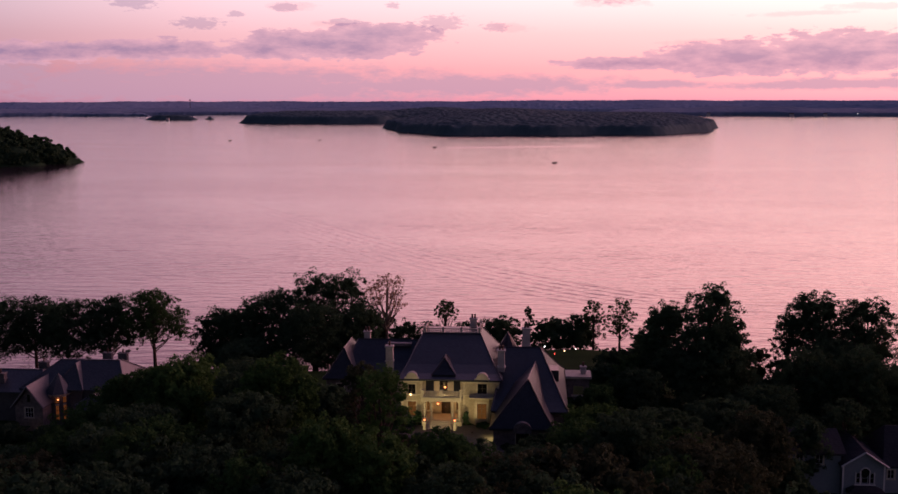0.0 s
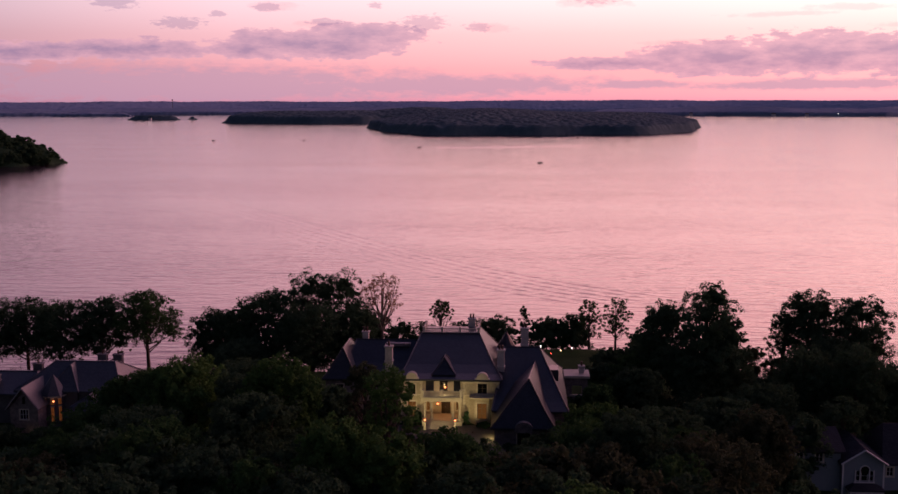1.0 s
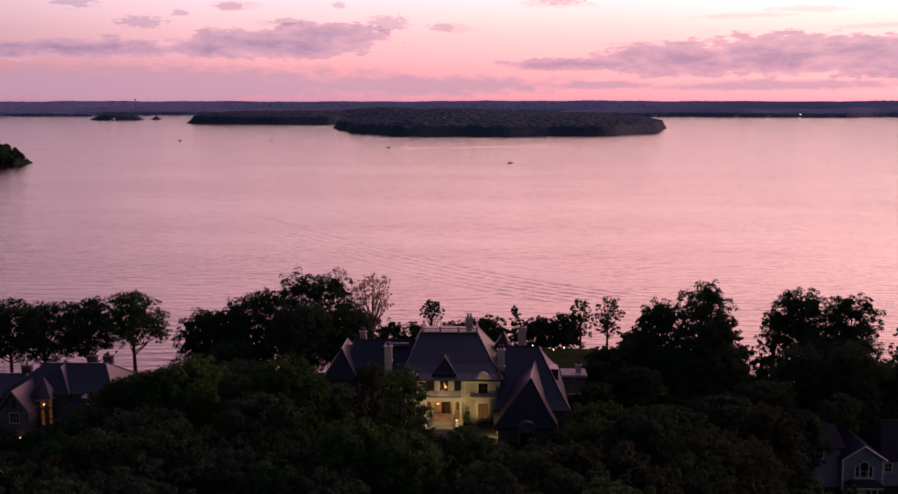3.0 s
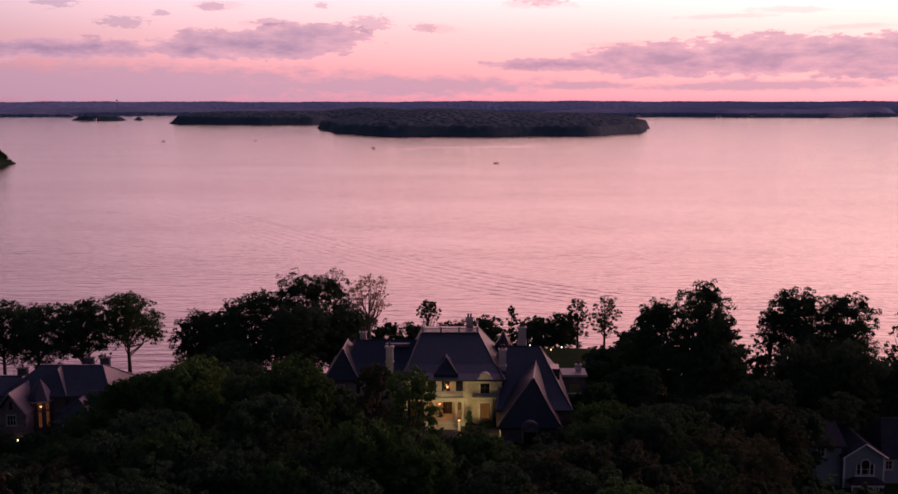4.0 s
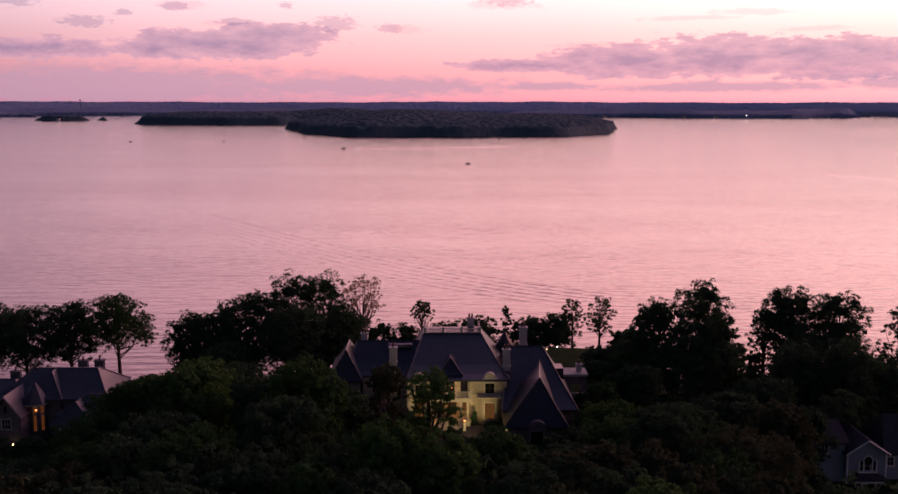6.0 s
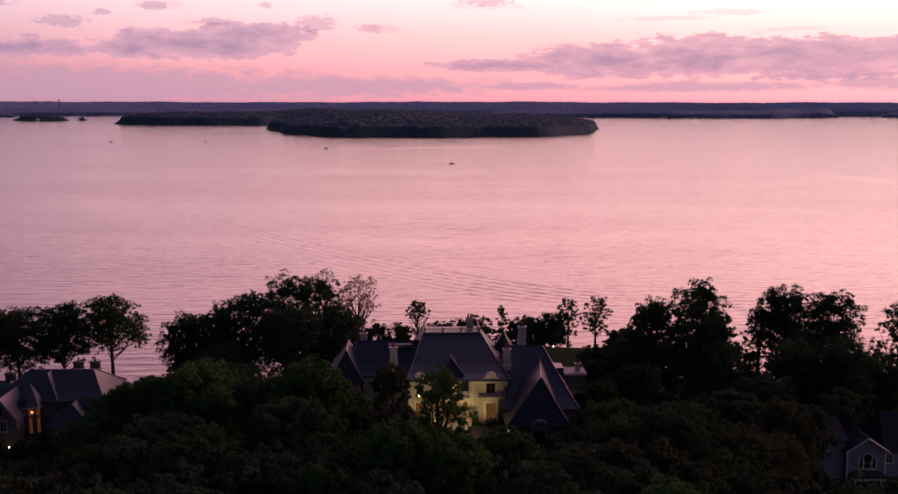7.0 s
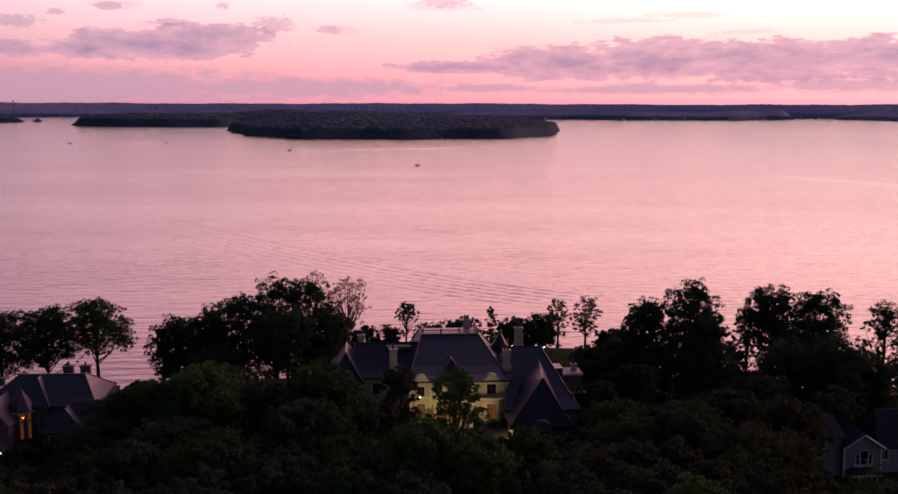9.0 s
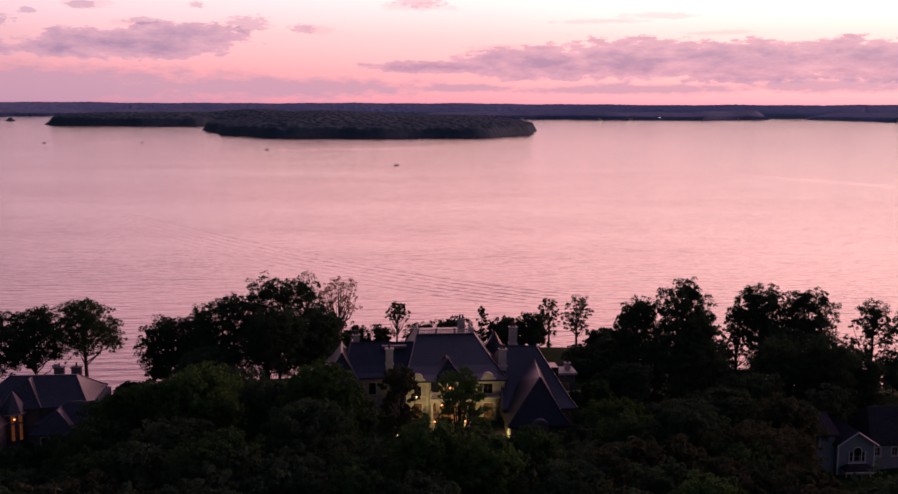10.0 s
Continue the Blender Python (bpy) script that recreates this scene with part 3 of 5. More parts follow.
def tube(V, F, pts, radii, seg=6):
    """Adds a tapered, bent tube to the lists of vertices and faces."""
    base = sum(len(a) for a in V)
    pts = np.asarray(pts, float)
    rings = []
    for i, p in enumerate(pts):
        t = pts[min(i + 1, len(pts) - 1)] - pts[max(i - 1, 0)]
        t /= np.linalg.norm(t)
        s = np.cross(t, (0.3, 0.9, 0.1))
        s /= np.linalg.norm(s)
        q = np.cross(t, s)
        a = np.linspace(0, 2 * math.pi, seg, endpoint=False)
        rings.append(p + radii[i] * (np.cos(a)[:, None] * s + np.sin(a)[:, None] * q))
    V.append(np.concatenate(rings))
    for i in range(len(pts) - 1):
        for j in range(seg):
            k = (j + 1) % seg
            F.append((base + i * seg + j, base + i * seg + k, base + (i + 1) * seg + k, base + (i + 1) * seg + j))


TREE_COUNT = [0]


def tree(x, y, top, width, label, leaf=None, bark=None, kind="full", base=None, n=None, size=0.30, group="", lobes_n=None, bole=None):
    """A broad-leaved tree: tapered trunk, limbs and a crown of leaf sprays in uneven lobes.
    kind: full, open (see-through, limbs showing), bush."""
    TREE_COUNT[0] += 1
    rng = np.random.default_rng(100 + TREE_COUNT[0])
    z0 = float(ground_height(x, y)) - 0.15 if base is None else base
    H, R = top - z0, width * 0.57
    bole = {"full": 0.30, "open": 0.42, "bush": 0.04}[kind] if bole is None else bole
    zc0 = H * bole
    e = empty("tree" if kind != "bush" else "shrub", x, y, z0, label, "tree" if kind != "bush" else "shrub", group)
    ch = (H - zc0)
    k = lobes_n or {"full": 30, "open": 20, "bush": 9}[kind]
    lobes = []
    for i in range(k):
        f = (i + 0.5) / k
        zz = zc0 + ch * (0.14 + 0.72 * f)
        prof = max(0.06, 1 - ((f - 0.38) / 0.68) ** 2) ** (0.36 if kind == "full" else 0.5)
        a = i * 2.4 + rng.uniform(-0.6, 0.6)
        rr = R * prof * rng.uniform(0.42, 0.80)
        lr = R * rng.uniform(0.26, 0.44) * (0.8 + 0.3 * prof)
        if kind == "open":
            lr *= 0.9
        lz = min(lr * rng.uniform(0.65, 0.95), ch * 0.3)
        lobes.append((math.cos(a) * rr, math.sin(a) * rr, min(zz, H - lz), lr, lr, lz))
    if kind != "open":
        lobes.append((0, 0, zc0 + ch * 0.42, R * 0.62, R * 0.62, ch * 0.36))
    lobes.append((rng.uniform(-0.15, 0.15) * R, 0, H - ch * 0.18, R * 0.55, R * 0.55, ch * 0.17))
    V, F = [], []
    r0 = max(0.10, H * 0.020)
    lean = rng.uniform(-0.03, 0.03, 2) * H
    spine = [(0, 0, -0.3), (lean[0] * 0.2, lean[1] * 0.2, H * 0.2), (lean[0] * 0.5, lean[1] * 0.5, H * 0.45), (lean[0], lean[1], H * 0.85)]
    tube(V, F, spine, [r0 * 1.35, r0, r0 * 0.72, r0 * 0.15], 8)
    for lx, ly, lz, lr, _, _ in lobes:
        s = rng.uniform(0.45, 0.8)
        st = np.array([lean[0] * 0.5, lean[1] * 0.5, min(lz * s, H * 0.62)])
        if st[2] < zc0 * 0.7:
            st[2] = zc0 * 0.7
        en = np.array([lx, ly, lz])
        mid = (st + en) / 2 + np.array([en[0] * 0.12, en[1] * 0.12, -0.02 * H]) + rng.normal(0, 0.008 * H, 3)
        tube(V, F, [st, mid, en], [r0 * 0.42, r0 * 0.26, r0 * 0.08], 5)
        for _ in range(2 if kind == "open" else 0):
            d = rng.normal(size=3)
            d[2] = abs(d[2]) * 0.7
            d *= lr * 0.8 / np.linalg.norm(d)
            tube(V, F, [en * 0.9 + mid * 0.1, en + d * 0.5 + rng.normal(0, 0.1, 3), en + d], [r0 * 0.13, r0 * 0.08, 0.012], 4)
    array_mesh("trunk", np.concatenate(V), F, bark or BARK, e, "", True)
    if n is None:
        n = min(11000, 28 * R * ch / (size * size) * {"full": 1.0, "open": 0.42, "bush": 1.0}[kind] * 0.62)
    v, f = leaf_cloud(rng, lobes, int(n * 2.0), size * 0.66, 0.45 if kind != "open" else 0.7)
    if kind != "open":
        inner = [(a * 0.8, b * 0.8, c, p * 0.5, q * 0.5, r * 0.5) for a, b, c, p, q, r in lobes]
        v2, f2 = leaf_cloud(rng, inner, 1000, min(0.62, R * 0.13), 0.9)
        v, f = np.concatenate([v, v2]), np.concatenate([f, f2 + len(v)])
    array_mesh("crown", v, f, leaf or LEAF, e)
    return e


def conifer(x, y, top, width, label, leaf=None, size=0.3, n=5000):
    TREE_COUNT[0] += 1
    rng = np.random.default_rng(100 + TREE_COUNT[0])
    z0 = float(ground_height(x, y)) - 0.15
    H, R = top - z0, width / 2
    e = empty("conifer", x, y, z0, label, "tree")
    V, F, lobes = [], [], []
    tube(V, F, [(0, 0, -0.3), (0, 0, H * 0.5), (0, 0, H)], [H * 0.018, H * 0.010, 0.02], 7)
    for i in range(34):
        f = 0.22 + 0.76 * (i / 33)
        a = i * 2.4 + rng.uniform(-0.4, 0.4)
        ln = R * (1.05 - f) ** 0.75 * rng.uniform(0.7, 1.25)
        tip = np.array([math.cos(a) * ln, math.sin(a) * ln, H * f - 0.10 * ln])
        tube(V, F, [(0, 0, H * f), tip * (0.5, 0.5, 1) + (0, 0, 0.1), tip], [0.06, 0.04, 0.015], 4)
        for s in (0.45, 0.85):
            lobes.append((tip[0] * s, tip[1] * s, tip[2], ln * 0.3 + 0.12, ln * 0.3 + 0.12, 0.28))
    array_mesh("trunk", np.concatenate(V), F, BARK, e, "", True)
    v, f = leaf_cloud(rng, lobes, n, size, 0.9, 0.25)
    array_mesh("crown", v, f, leaf or LEAF_DARK, e)
    return e


# crowns of the wooded point, far off, joined
V, F, off = [], [], 0
for i in range(len(px)):
    h = rng.uniform(15, 23) * (0.55 + 0.45 * (1 - rim[i]))
    lob = [(px[i] + rng.uniform(-3, 3), py[i] + rng.uniform(-3, 3), pz[i] + h * f, 4.6 * s, 4.6 * s, h * 0.24) for f, s in ((0.10, 0.9), (0.35, 1.0), (0.6, 1.1), (0.82, 0.75))]
    v, f = leaf_cloud(rng, lob, 260, 1.35, 0.6)
    V.append(v)
    F.append(f + off)
    off += len(v)
tagged(array_mesh("wooded_point", np.concatenate(V), np.concatenate(F), LEAF_DARK), "dark woods on a point reaching into the lake", "woods", kind="stuff")

wooded_island("point_woods", [(-578, 1036, 123, 63)], 20, 3.0, 11.0, LEAF_DARK, "dark undergrowth of the wooded point", 9)

SHORE = "shoreline trees"
tree(-114, 238, 17.0, 16, "broad dark tree standing at the lake shore", LEAF_DARK, group=SHORE, n=9000, bole=0.22)
tree(-105.0, 240, 16.6, 15, "broad dark tree standing at the lake shore", LEAF_DARK, group=SHORE, n=9500, bole=0.26)
tree(-95.5, 237, 16.8, 15.5, "broad dark tree standing at the lake shore", LEAF_DARK, group=SHORE, n=9500, bole=0.26)
tree(-86.0, 239, 17.6, 13.5, "narrow dark tree at the lake shore beside others", LEAF_DARK, group=SHORE, n=10000, bole=0.26)
tree(-74.6, 238, 19.1, 15.0, "tall open tree with a bare trunk at the shore", LEAF, kind="open", group=SHORE, n=11000, bole=0.42)
tree(-55, 226, 17.6, 10, "dense dark tree at the edge of a clump", LEAF_DARK, group=SHORE, bole=0.1)
tree(-48, 223, 19.5, 9, "dense dark tree within a clump", LEAF_DARK, group=SHORE, bole=0.1)
tree(-42, 221, 23.1, 13, "large dense dark tree behind the house", LEAF_DARK, group=SHORE, bole=0.12)
tree(-33.5, 226, 26.5, 13, "very tall dark tree of a dense clump", LEAF_DARK, group=SHORE, bole=0.05)
tree(-25.5, 225, 27.2, 12.5, "very tall dark tree of a dense clump", LEAF_DARK, group=SHORE, bole=0.05)
tree(-30, 212, 21.6, 16, "wide dark tree behind the slate-roofed house", LEAF_DARK, group=SHORE, bole=0.06)
tree(-21.5, 216, 20.5, 9, "dark tree beside the slate-roofed house", LEAF_DARK, group=SHORE, bole=0.06)
tree(-44, 208, 14.5, 12, "low dark tree below a taller clump", LEAF_DARK, group=SHORE, bole=0.05)
tree(-18.0, 232, 24.6, 10.0, "thin pale tree with sparse tan leaves", LEAF_PALE, BARK_PALE, "open", group=SHORE, n=2600, size=0.2, bole=0.62)
tree(-19.6, 235, 15.1, 8, "small dark tree at the shore", LEAF_DARK, group=SHORE, bole=0.1, n=3500)
tree(-15.0, 239, 12.6, 9.5, "small dark tree at the shore", LEAF_DARK, group=SHORE, n=3600, bole=0.1)
tree(-9.2, 238, 12.2, 7.5, "small round dark tree at the shore", LEAF_DARK, group=SHORE, bole=0.15, n=2500)
tree(-5.1, 235, 18.3, 5.0, "slim open tree rising behind the roof", LEAF, kind="open", group=SHORE, n=1900, bole=0.6, size=0.24)
tree(1.3, 236, 13.0, 10, "small dark tree behind the roof", LEAF_DARK, group=SHORE, n=3000, bole=0.1)
tree(7.9, 234, 14.6, 10, "rounded dark tree behind the roof", LEAF_DARK, group=SHORE, n=4000, bole=0.1)
conifer(13.9, 231.5, 17.8, 7.4, "narrow dark conifer behind the house", n=2600, size=0.2)
tree(19.0, 232, 15.0, 10, "dark leafy tree near the shore", LEAF_DARK, group=SHORE, n=3500, bole=0.08)
tree(25.5, 232, 15.8, 9, "dark leafy tree near the shore", LEAF_DARK, group=SHORE, n=3300, bole=0.15)
tree(28.0, 225, 20.4, 4.8, "slim open tree with a bare stem", LEAF, kind="open", group=SHORE, n=1900, bole=0.4, size=0.22)
tree(33.3, 221, 21.9, 6.6, "slim open tree with light airy foliage", LEAF, kind="open", group=SHORE, n=2900, bole=0.2, size=0.22)
tree(31.5, 205, 14.2, 8.5, "rounded dark shrub tree on the lawn", LEAF_DARK, group=SHORE, bole=0.02)
tree(38.5, 207, 15.2, 9.5, "rounded dark shrub tree on the lawn", LEAF_DARK, group=SHORE, bole=0.02)
tree(28.6, 197, 13.2, 6.5, "rounded dark shrub tree on the lawn", LEAF_DARK, group=SHORE, bole=0.02)
tree(35.0, 196, 15.4, 8.0, "rounded dark shrub tree on the lawn", LEAF, group=SHORE, bole=0.02)
tree(40.5, 226, 13.0, 8.0, "low dark tree at the edge of the lawn", LEAF_DARK, group=SHORE, bole=0.02)
tree(47.2, 192, 30.3, 12.5, "very tall dense dark tree", LEAF_DARK, group=SHORE, bole=0.08)
tree(39.5, 196, 26.0, 9.5, "tall dense dark tree", LEAF_DARK, group=SHORE, bole=0.1)
tree(50.0, 190, 24.3, 8.6, "tall dense dark tree", LEAF_DARK, group=SHORE, bole=0.12)
tree(45.0, 188, 21.0, 15, "broad dark tree under a taller crown", LEAF_DARK, group=SHORE, bole=0.03)
tree(59.5, 222, 9.5, 5.5, "low sparse shrub by the water", LEAF_RUST, kind="bush", group="shore shrubs", n=1300, size=0.28)
tree(63.5, 226, 10.5, 6.5, "low sparse shrub by the water", LEAF_RUST, kind="bush", group="shore shrubs", n=1300, size=0.28)
tree(68.0, 224, 9.0, 5.5, "low sparse shrub by the water", LEAF_RUST, kind="bush", group="shore shrubs", n=1300, size=0.28)
tree(66.5, 214, 20.5, 7, "open tree with leafy limbs near the shore", LEAF_DARK, kind="open", group=SHORE, n=3500, bole=0.3)
tree(72.0, 214, 24.8, 12.5, "tall rounded dark tree near the shore", LEAF_DARK, group=SHORE, bole=0.35, n=9000)
tree(81.2, 212, 24.4, 12.5, "tall rounded dark tree with see-through edges", LEAF_DARK, group=SHORE, bole=0.3, n=7500)
tree(92.5, 206, 22.6, 10.5, "dark open tree standing by the water", LEAF_DARK, kind="open", group=SHORE, n=5600, bole=0.12)
tree(103.0, 208, 21.0, 11, "dark open tree standing by the water", LEAF_DARK, kind="open", group=SHORE, n=3500, bole=0.3)
tree(94, 199, 11.5, 11, "dark leafy shrub below an open tree", LEAF_DARK, kind="bush", group="shore shrubs", n=3500)
tree(73, 204, 17.5, 16, "dark dense tree below taller crowns", LEAF_DARK, group=SHORE, bole=0.03)
tree(81, 199, 13.0, 11, "dark dense tree below taller crowns", LEAF_DARK, group=SHORE, bole=0.03)
tree(61, 202, 9.6, 11, "dark dense tree below taller crowns", LEAF_DARK, group=SHORE, bole=0.03)
tree(54.5, 200, 10.0, 9, "dark dense tree below taller crowns", LEAF_DARK, group=SHORE, bole=0.03)
tree(63.0, 184, 20.0, 11, "broad dark tree behind the blue-grey house", LEAF_DARK, group=SHORE, bole=0.03)
tree(71.5, 182, 21.2, 12, "broad dark tree behind the blue-grey house", LEAF_DARK, group=SHORE, bole=0.03)
tree(80.0, 186, 16.5, 9, "low dark tree behind the blue-grey house", LEAF_DARK, group=SHORE, bole=0.03)

WOOD = "woodland trees before the house"
tree(-36.6, 150, 25.2, 12, "green rounded leafy woodland tree", LEAF_LIT, group=WOOD)
tree(-40.5, 152, 23.0, 11, "dark green leafy woodland tree", LEAF, group=WOOD)
tree(-19.4, 138, 29.0, 9.5, "green rounded leafy woodland tree", LEAF_LIT, group=WOOD)
tree(-26.8, 145, 24.2, 8.5, "dark green leafy woodland tree", LEAF_DARK, group=WOOD)
tree(-9.0, 143, 26.8, 6.4, "thin dark tree before the side wing", LEAF_RUST, kind="open", group=WOOD, n=5000, bole=0.25)
tree(-2.4, 121, 32.2, 7.6, "slim green tree lit by the house front", LEAF_LIT, kind="open", group=WOOD, n=5600, bole=0.3, size=0.26)
tree(-7.4, 111, 28.9, 8.6, "green rounded tree catching warm light", LEAF_LIT, group=WOOD, size=0.3)
tree(-1.4, 109, 27.8, 8.4, "green rounded tree catching warm light", LEAF_LIT, group=WOOD, size=0.3)
tree(4.8, 115, 26.4, 7.5, "dark green leafy woodland tree", LEAF, group=WOOD, size=0.3)
tree(25.8, 172, 15.9, 6.4, "dark leafy shrub beside the garage wing", LEAF, kind="bush", group="garden shrubs", n=4000)
tree(30.2, 181, 14.6, 6.5, "dark leafy shrub beside the low pavilion", LEAF, kind="bush", group="garden shrubs", n=3500)
tree(34.5, 186, 14.0, 7.0, "dark leafy shrub beside the low pavilion", LEAF_DARK, kind="bush", group="garden shrubs", n=3500)
tree(25.1, 152, 18.2, 10.0, "rounded green tree beside the garage wing", LEAF_LIT, group=WOOD, bole=0.1)
tree(22.4, 134, 21.6, 9.0, "dark green leafy woodland tree", LEAF, group=WOOD)
tree(27.0, 128, 24.8, 9.5, "dark green leafy woodland tree", LEAF_DARK, group=WOOD)
tree(19.2, 97, 26.8, 8.4, "green rounded tree at the edge of the wood", LEAF_LIT, group=WOOD, size=0.26)
tree(45.4, 140, 21.8, 8.5, "reddish-dark leafy woodland tree", LEAF_RUST, group=WOOD)
tree(36.8, 125, 22.3, 12.0, "reddish-dark leafy woodland tree", LEAF_RUST, group=WOOD)
tree(34.5, 150, 18.5, 10.0, "dark green leafy woodland tree", LEAF_DARK, group=WOOD)
tree(44.0, 160, 17.0, 11.0, "dark green leafy woodland tree", LEAF_DARK, group=WOOD)
tree(-52.5, 166, 16.6, 10, "dark green tree beside the grey-roofed house", LEAF, group=WOOD)
tree(-46.0, 131, 20.0, 11.5, "dark green leafy woodland tree", LEAF, group=WOOD)
tree(-47.5, 158, 21.0, 11.0, "dark green leafy woodland tree", LEAF, group=WOOD)
tree(-51.0, 147, 18.0, 11.0, "dark green leafy woodland tree", LEAF, group=WOOD)
tree(-22.6, 112, 24.2, 10.0, "dark green leafy woodland tree", LEAF_DARK, group=WOOD, size=0.3)
tree(-15.2, 105, 26.2, 7.5, "green leafy woodland tree", LEAF, group=WOOD, size=0.3)
tree(-20.5, 127, 26.6, 11.0, "dark leafy woodland tree", LEAF_DARK, group=WOOD)
tree(-46.5, 119, 20.2, 10.0, "dark leafy woodland tree", LEAF_RUST, group=WOOD, size=0.3)
tree(-30.0, 119, 25.0, 12.0, "dark green leafy woodland tree", LEAF, group=WOOD)
tree(-8.4, 101, 26.0, 9.0, "dark green leafy woodland tree", LEAF_DARK, group=WOOD, size=0.3)
tree(7.4, 104, 25.8, 9.0, "dark green leafy woodland tree", LEAF_DARK, group=WOOD, size=0.3)
tree(13.5, 113, 23.2, 9.0, "dark green leafy woodland tree", LEAF_DARK, group=WOOD, size=0.3)
tree(-38.0, 136, 21.5, 11.0, "dark green leafy woodland tree", LEAF_DARK, group=WOOD)
tree(-57.5, 141, 13.8, 10.0, "dark low leafy woodland tree", LEAF_DARK, group=WOOD)
tree(-30.0, 103, 24.0, 10.0, "dark leafy woodland tree", LEAF_DARK, group=WOOD, size=0.3)
tree(-39.0, 109, 21.5, 10.0, "dark leafy woodland tree", LEAF_RUST, group=WOOD, size=0.3)
tree(29.0, 112, 22.0, 10.5, "dark leafy woodland tree", LEAF_DARK, group=WOOD)
tree(39.0, 110, 19.0, 10.0, "dark leafy woodland tree", LEAF_DARK, group=WOOD)
tree(46.5, 126, 13.0, 9.0, "dark leafy woodland tree", LEAF_DARK, group=WOOD)
tree(15.0, 128, 19.8, 9.0, "dark leafy woodland tree", LEAF_DARK, group=WOOD)
tree(51.0, 148, 12.5, 7.0, "dark low tree beside the blue-grey house", LEAF_DARK, group=WOOD, bole=0.1)
tree(53.0, 170, 17.0, 11.0, "dark tree behind the blue-grey house", LEAF_DARK, group=WOOD, bole=0.05)
tree(33.0, 178, 17.5, 8.0, "dark tree beside the lawn", LEAF_DARK, group=WOOD, bole=0.05)
tree(-30.0, 165, 18.0, 11.0, "dark tree beside the slate-roofed house", LEAF_DARK, group=WOOD, bole=0.05)
tree(-36.0, 182, 16.5, 12.0, "dark tree beside the slate-roofed house", LEAF_DARK, group=WOOD, bole=0.05)
tree(-48.0, 190, 12.0, 11.0, "dark tree between the two houses", LEAF_DARK, group=WOOD, bole=0.05)
tree(-16.0, 154, 20.0, 8.0, "dark tree before the side wing", LEAF_DARK, group=WOOD)

# the rest of the wood, kept below the lines of sight to the three houses
fill = random.Random(5)
for y0 in (99, 107, 116, 125, 134, 144, 154, 164):
    x = -66.0
    while x < 47:
        y = y0 + fill.uniform(-3, 3)
        drop = 0.318
        if -8 < x * 165 / y < 21:
            drop = 0.324
        elif x * 188 / y < -60:
            drop = 0.345
        elif x * 150 / y > 46:
            drop = 0.36
        top = min(63 - drop * y - fill.uniform(0, 3), 24.5)
        if top - float(ground_height(x, y)) > 5.0:
            tree(x, y, top, fill.uniform(8.5, 11.5), "dark leafy tree of the unlit wood", fill.choice((LEAF, LEAF_DARK, LEAF_DARK, LEAF_RUST)), group=WOOD, n=3000, size=0.38, bole=0.12)
        x += fill.uniform(7.0, 10.0)

for x, y, top, w in ((4.3, 166.6, 12.9, 0.9), (7.0, 165.6, 11.3, 2.2), (9.2, 165.6, 11.8, 2.4), (-3.6, 166.4, 12.8, 1.6), (-5.2, 166.0, 11.8, 2.4), (11.5, 155.6, 10.9, 2.6), (16.5, 155.4, 11.2, 3.0),
                     (19.5, 158.5, 12.5, 3.6), (22.2, 164, 13.0, 4.5), (23.5, 178, 12.5, 3.5)):
    tree(x, y, top, w, "clipped dark shrub in the bed before the house", LEAF_DARK, kind="bush", group="bed shrubs", n=900, size=0.2)
for x, y, top, w in ((-86, 181, 5.6, 7), (-80, 179, 4.6, 6), (-72, 177, 5.0, 7), (-66, 178.5, 6.4, 7), (-61, 181, 8.2, 8), (-90, 176, 7.5, 8), (-58, 190, 8.4, 8), (-56, 200, 7.5, 9), (-57, 214, 6.0, 9), (-62, 222, 4.0, 7)):
    tree(x, y, top, w, "dark leafy shrub beside the shore house", LEAF_DARK, kind="bush", group="shore house shrubs", n=2600)
for x, y, top, w in ((53.5, 147, 9.0, 6), (70.5, 149.0, 6.0, 4), (49, 152, 15, 8), (57, 158, 15.5, 8), (64, 166, 16.5, 10)):
    tree(x, y, top, w, "dark leafy shrub beside the clapboard house", LEAF_DARK, kind="bush", group="clapboard house shrubs", n=2600)


# ---- the large stone house ----
GZ = 10.4
house = empty("mansion", 2, 175, GZ, "large limestone mansion with dark slate hipped roofs", "house")


def hp(name, bm, mat, label=""):
    """A part of the mansion, given in world places."""
    ob = part(name, bm, mat, house, label)
    ob.matrix_parent_inverse = Matrix.Translation((-2, -175, -GZ))
    return ob


def settle(thing):
    """Lets the direct parts of a thing keep the world places in which they were built."""
    for c in thing.children:
        c.matrix_parent_inverse = Matrix.Translation(-thing.location)


FY = 168.0        # front face of the two corner pavilions
RY = 170.0        # recessed middle bay
EAVE = 17.5
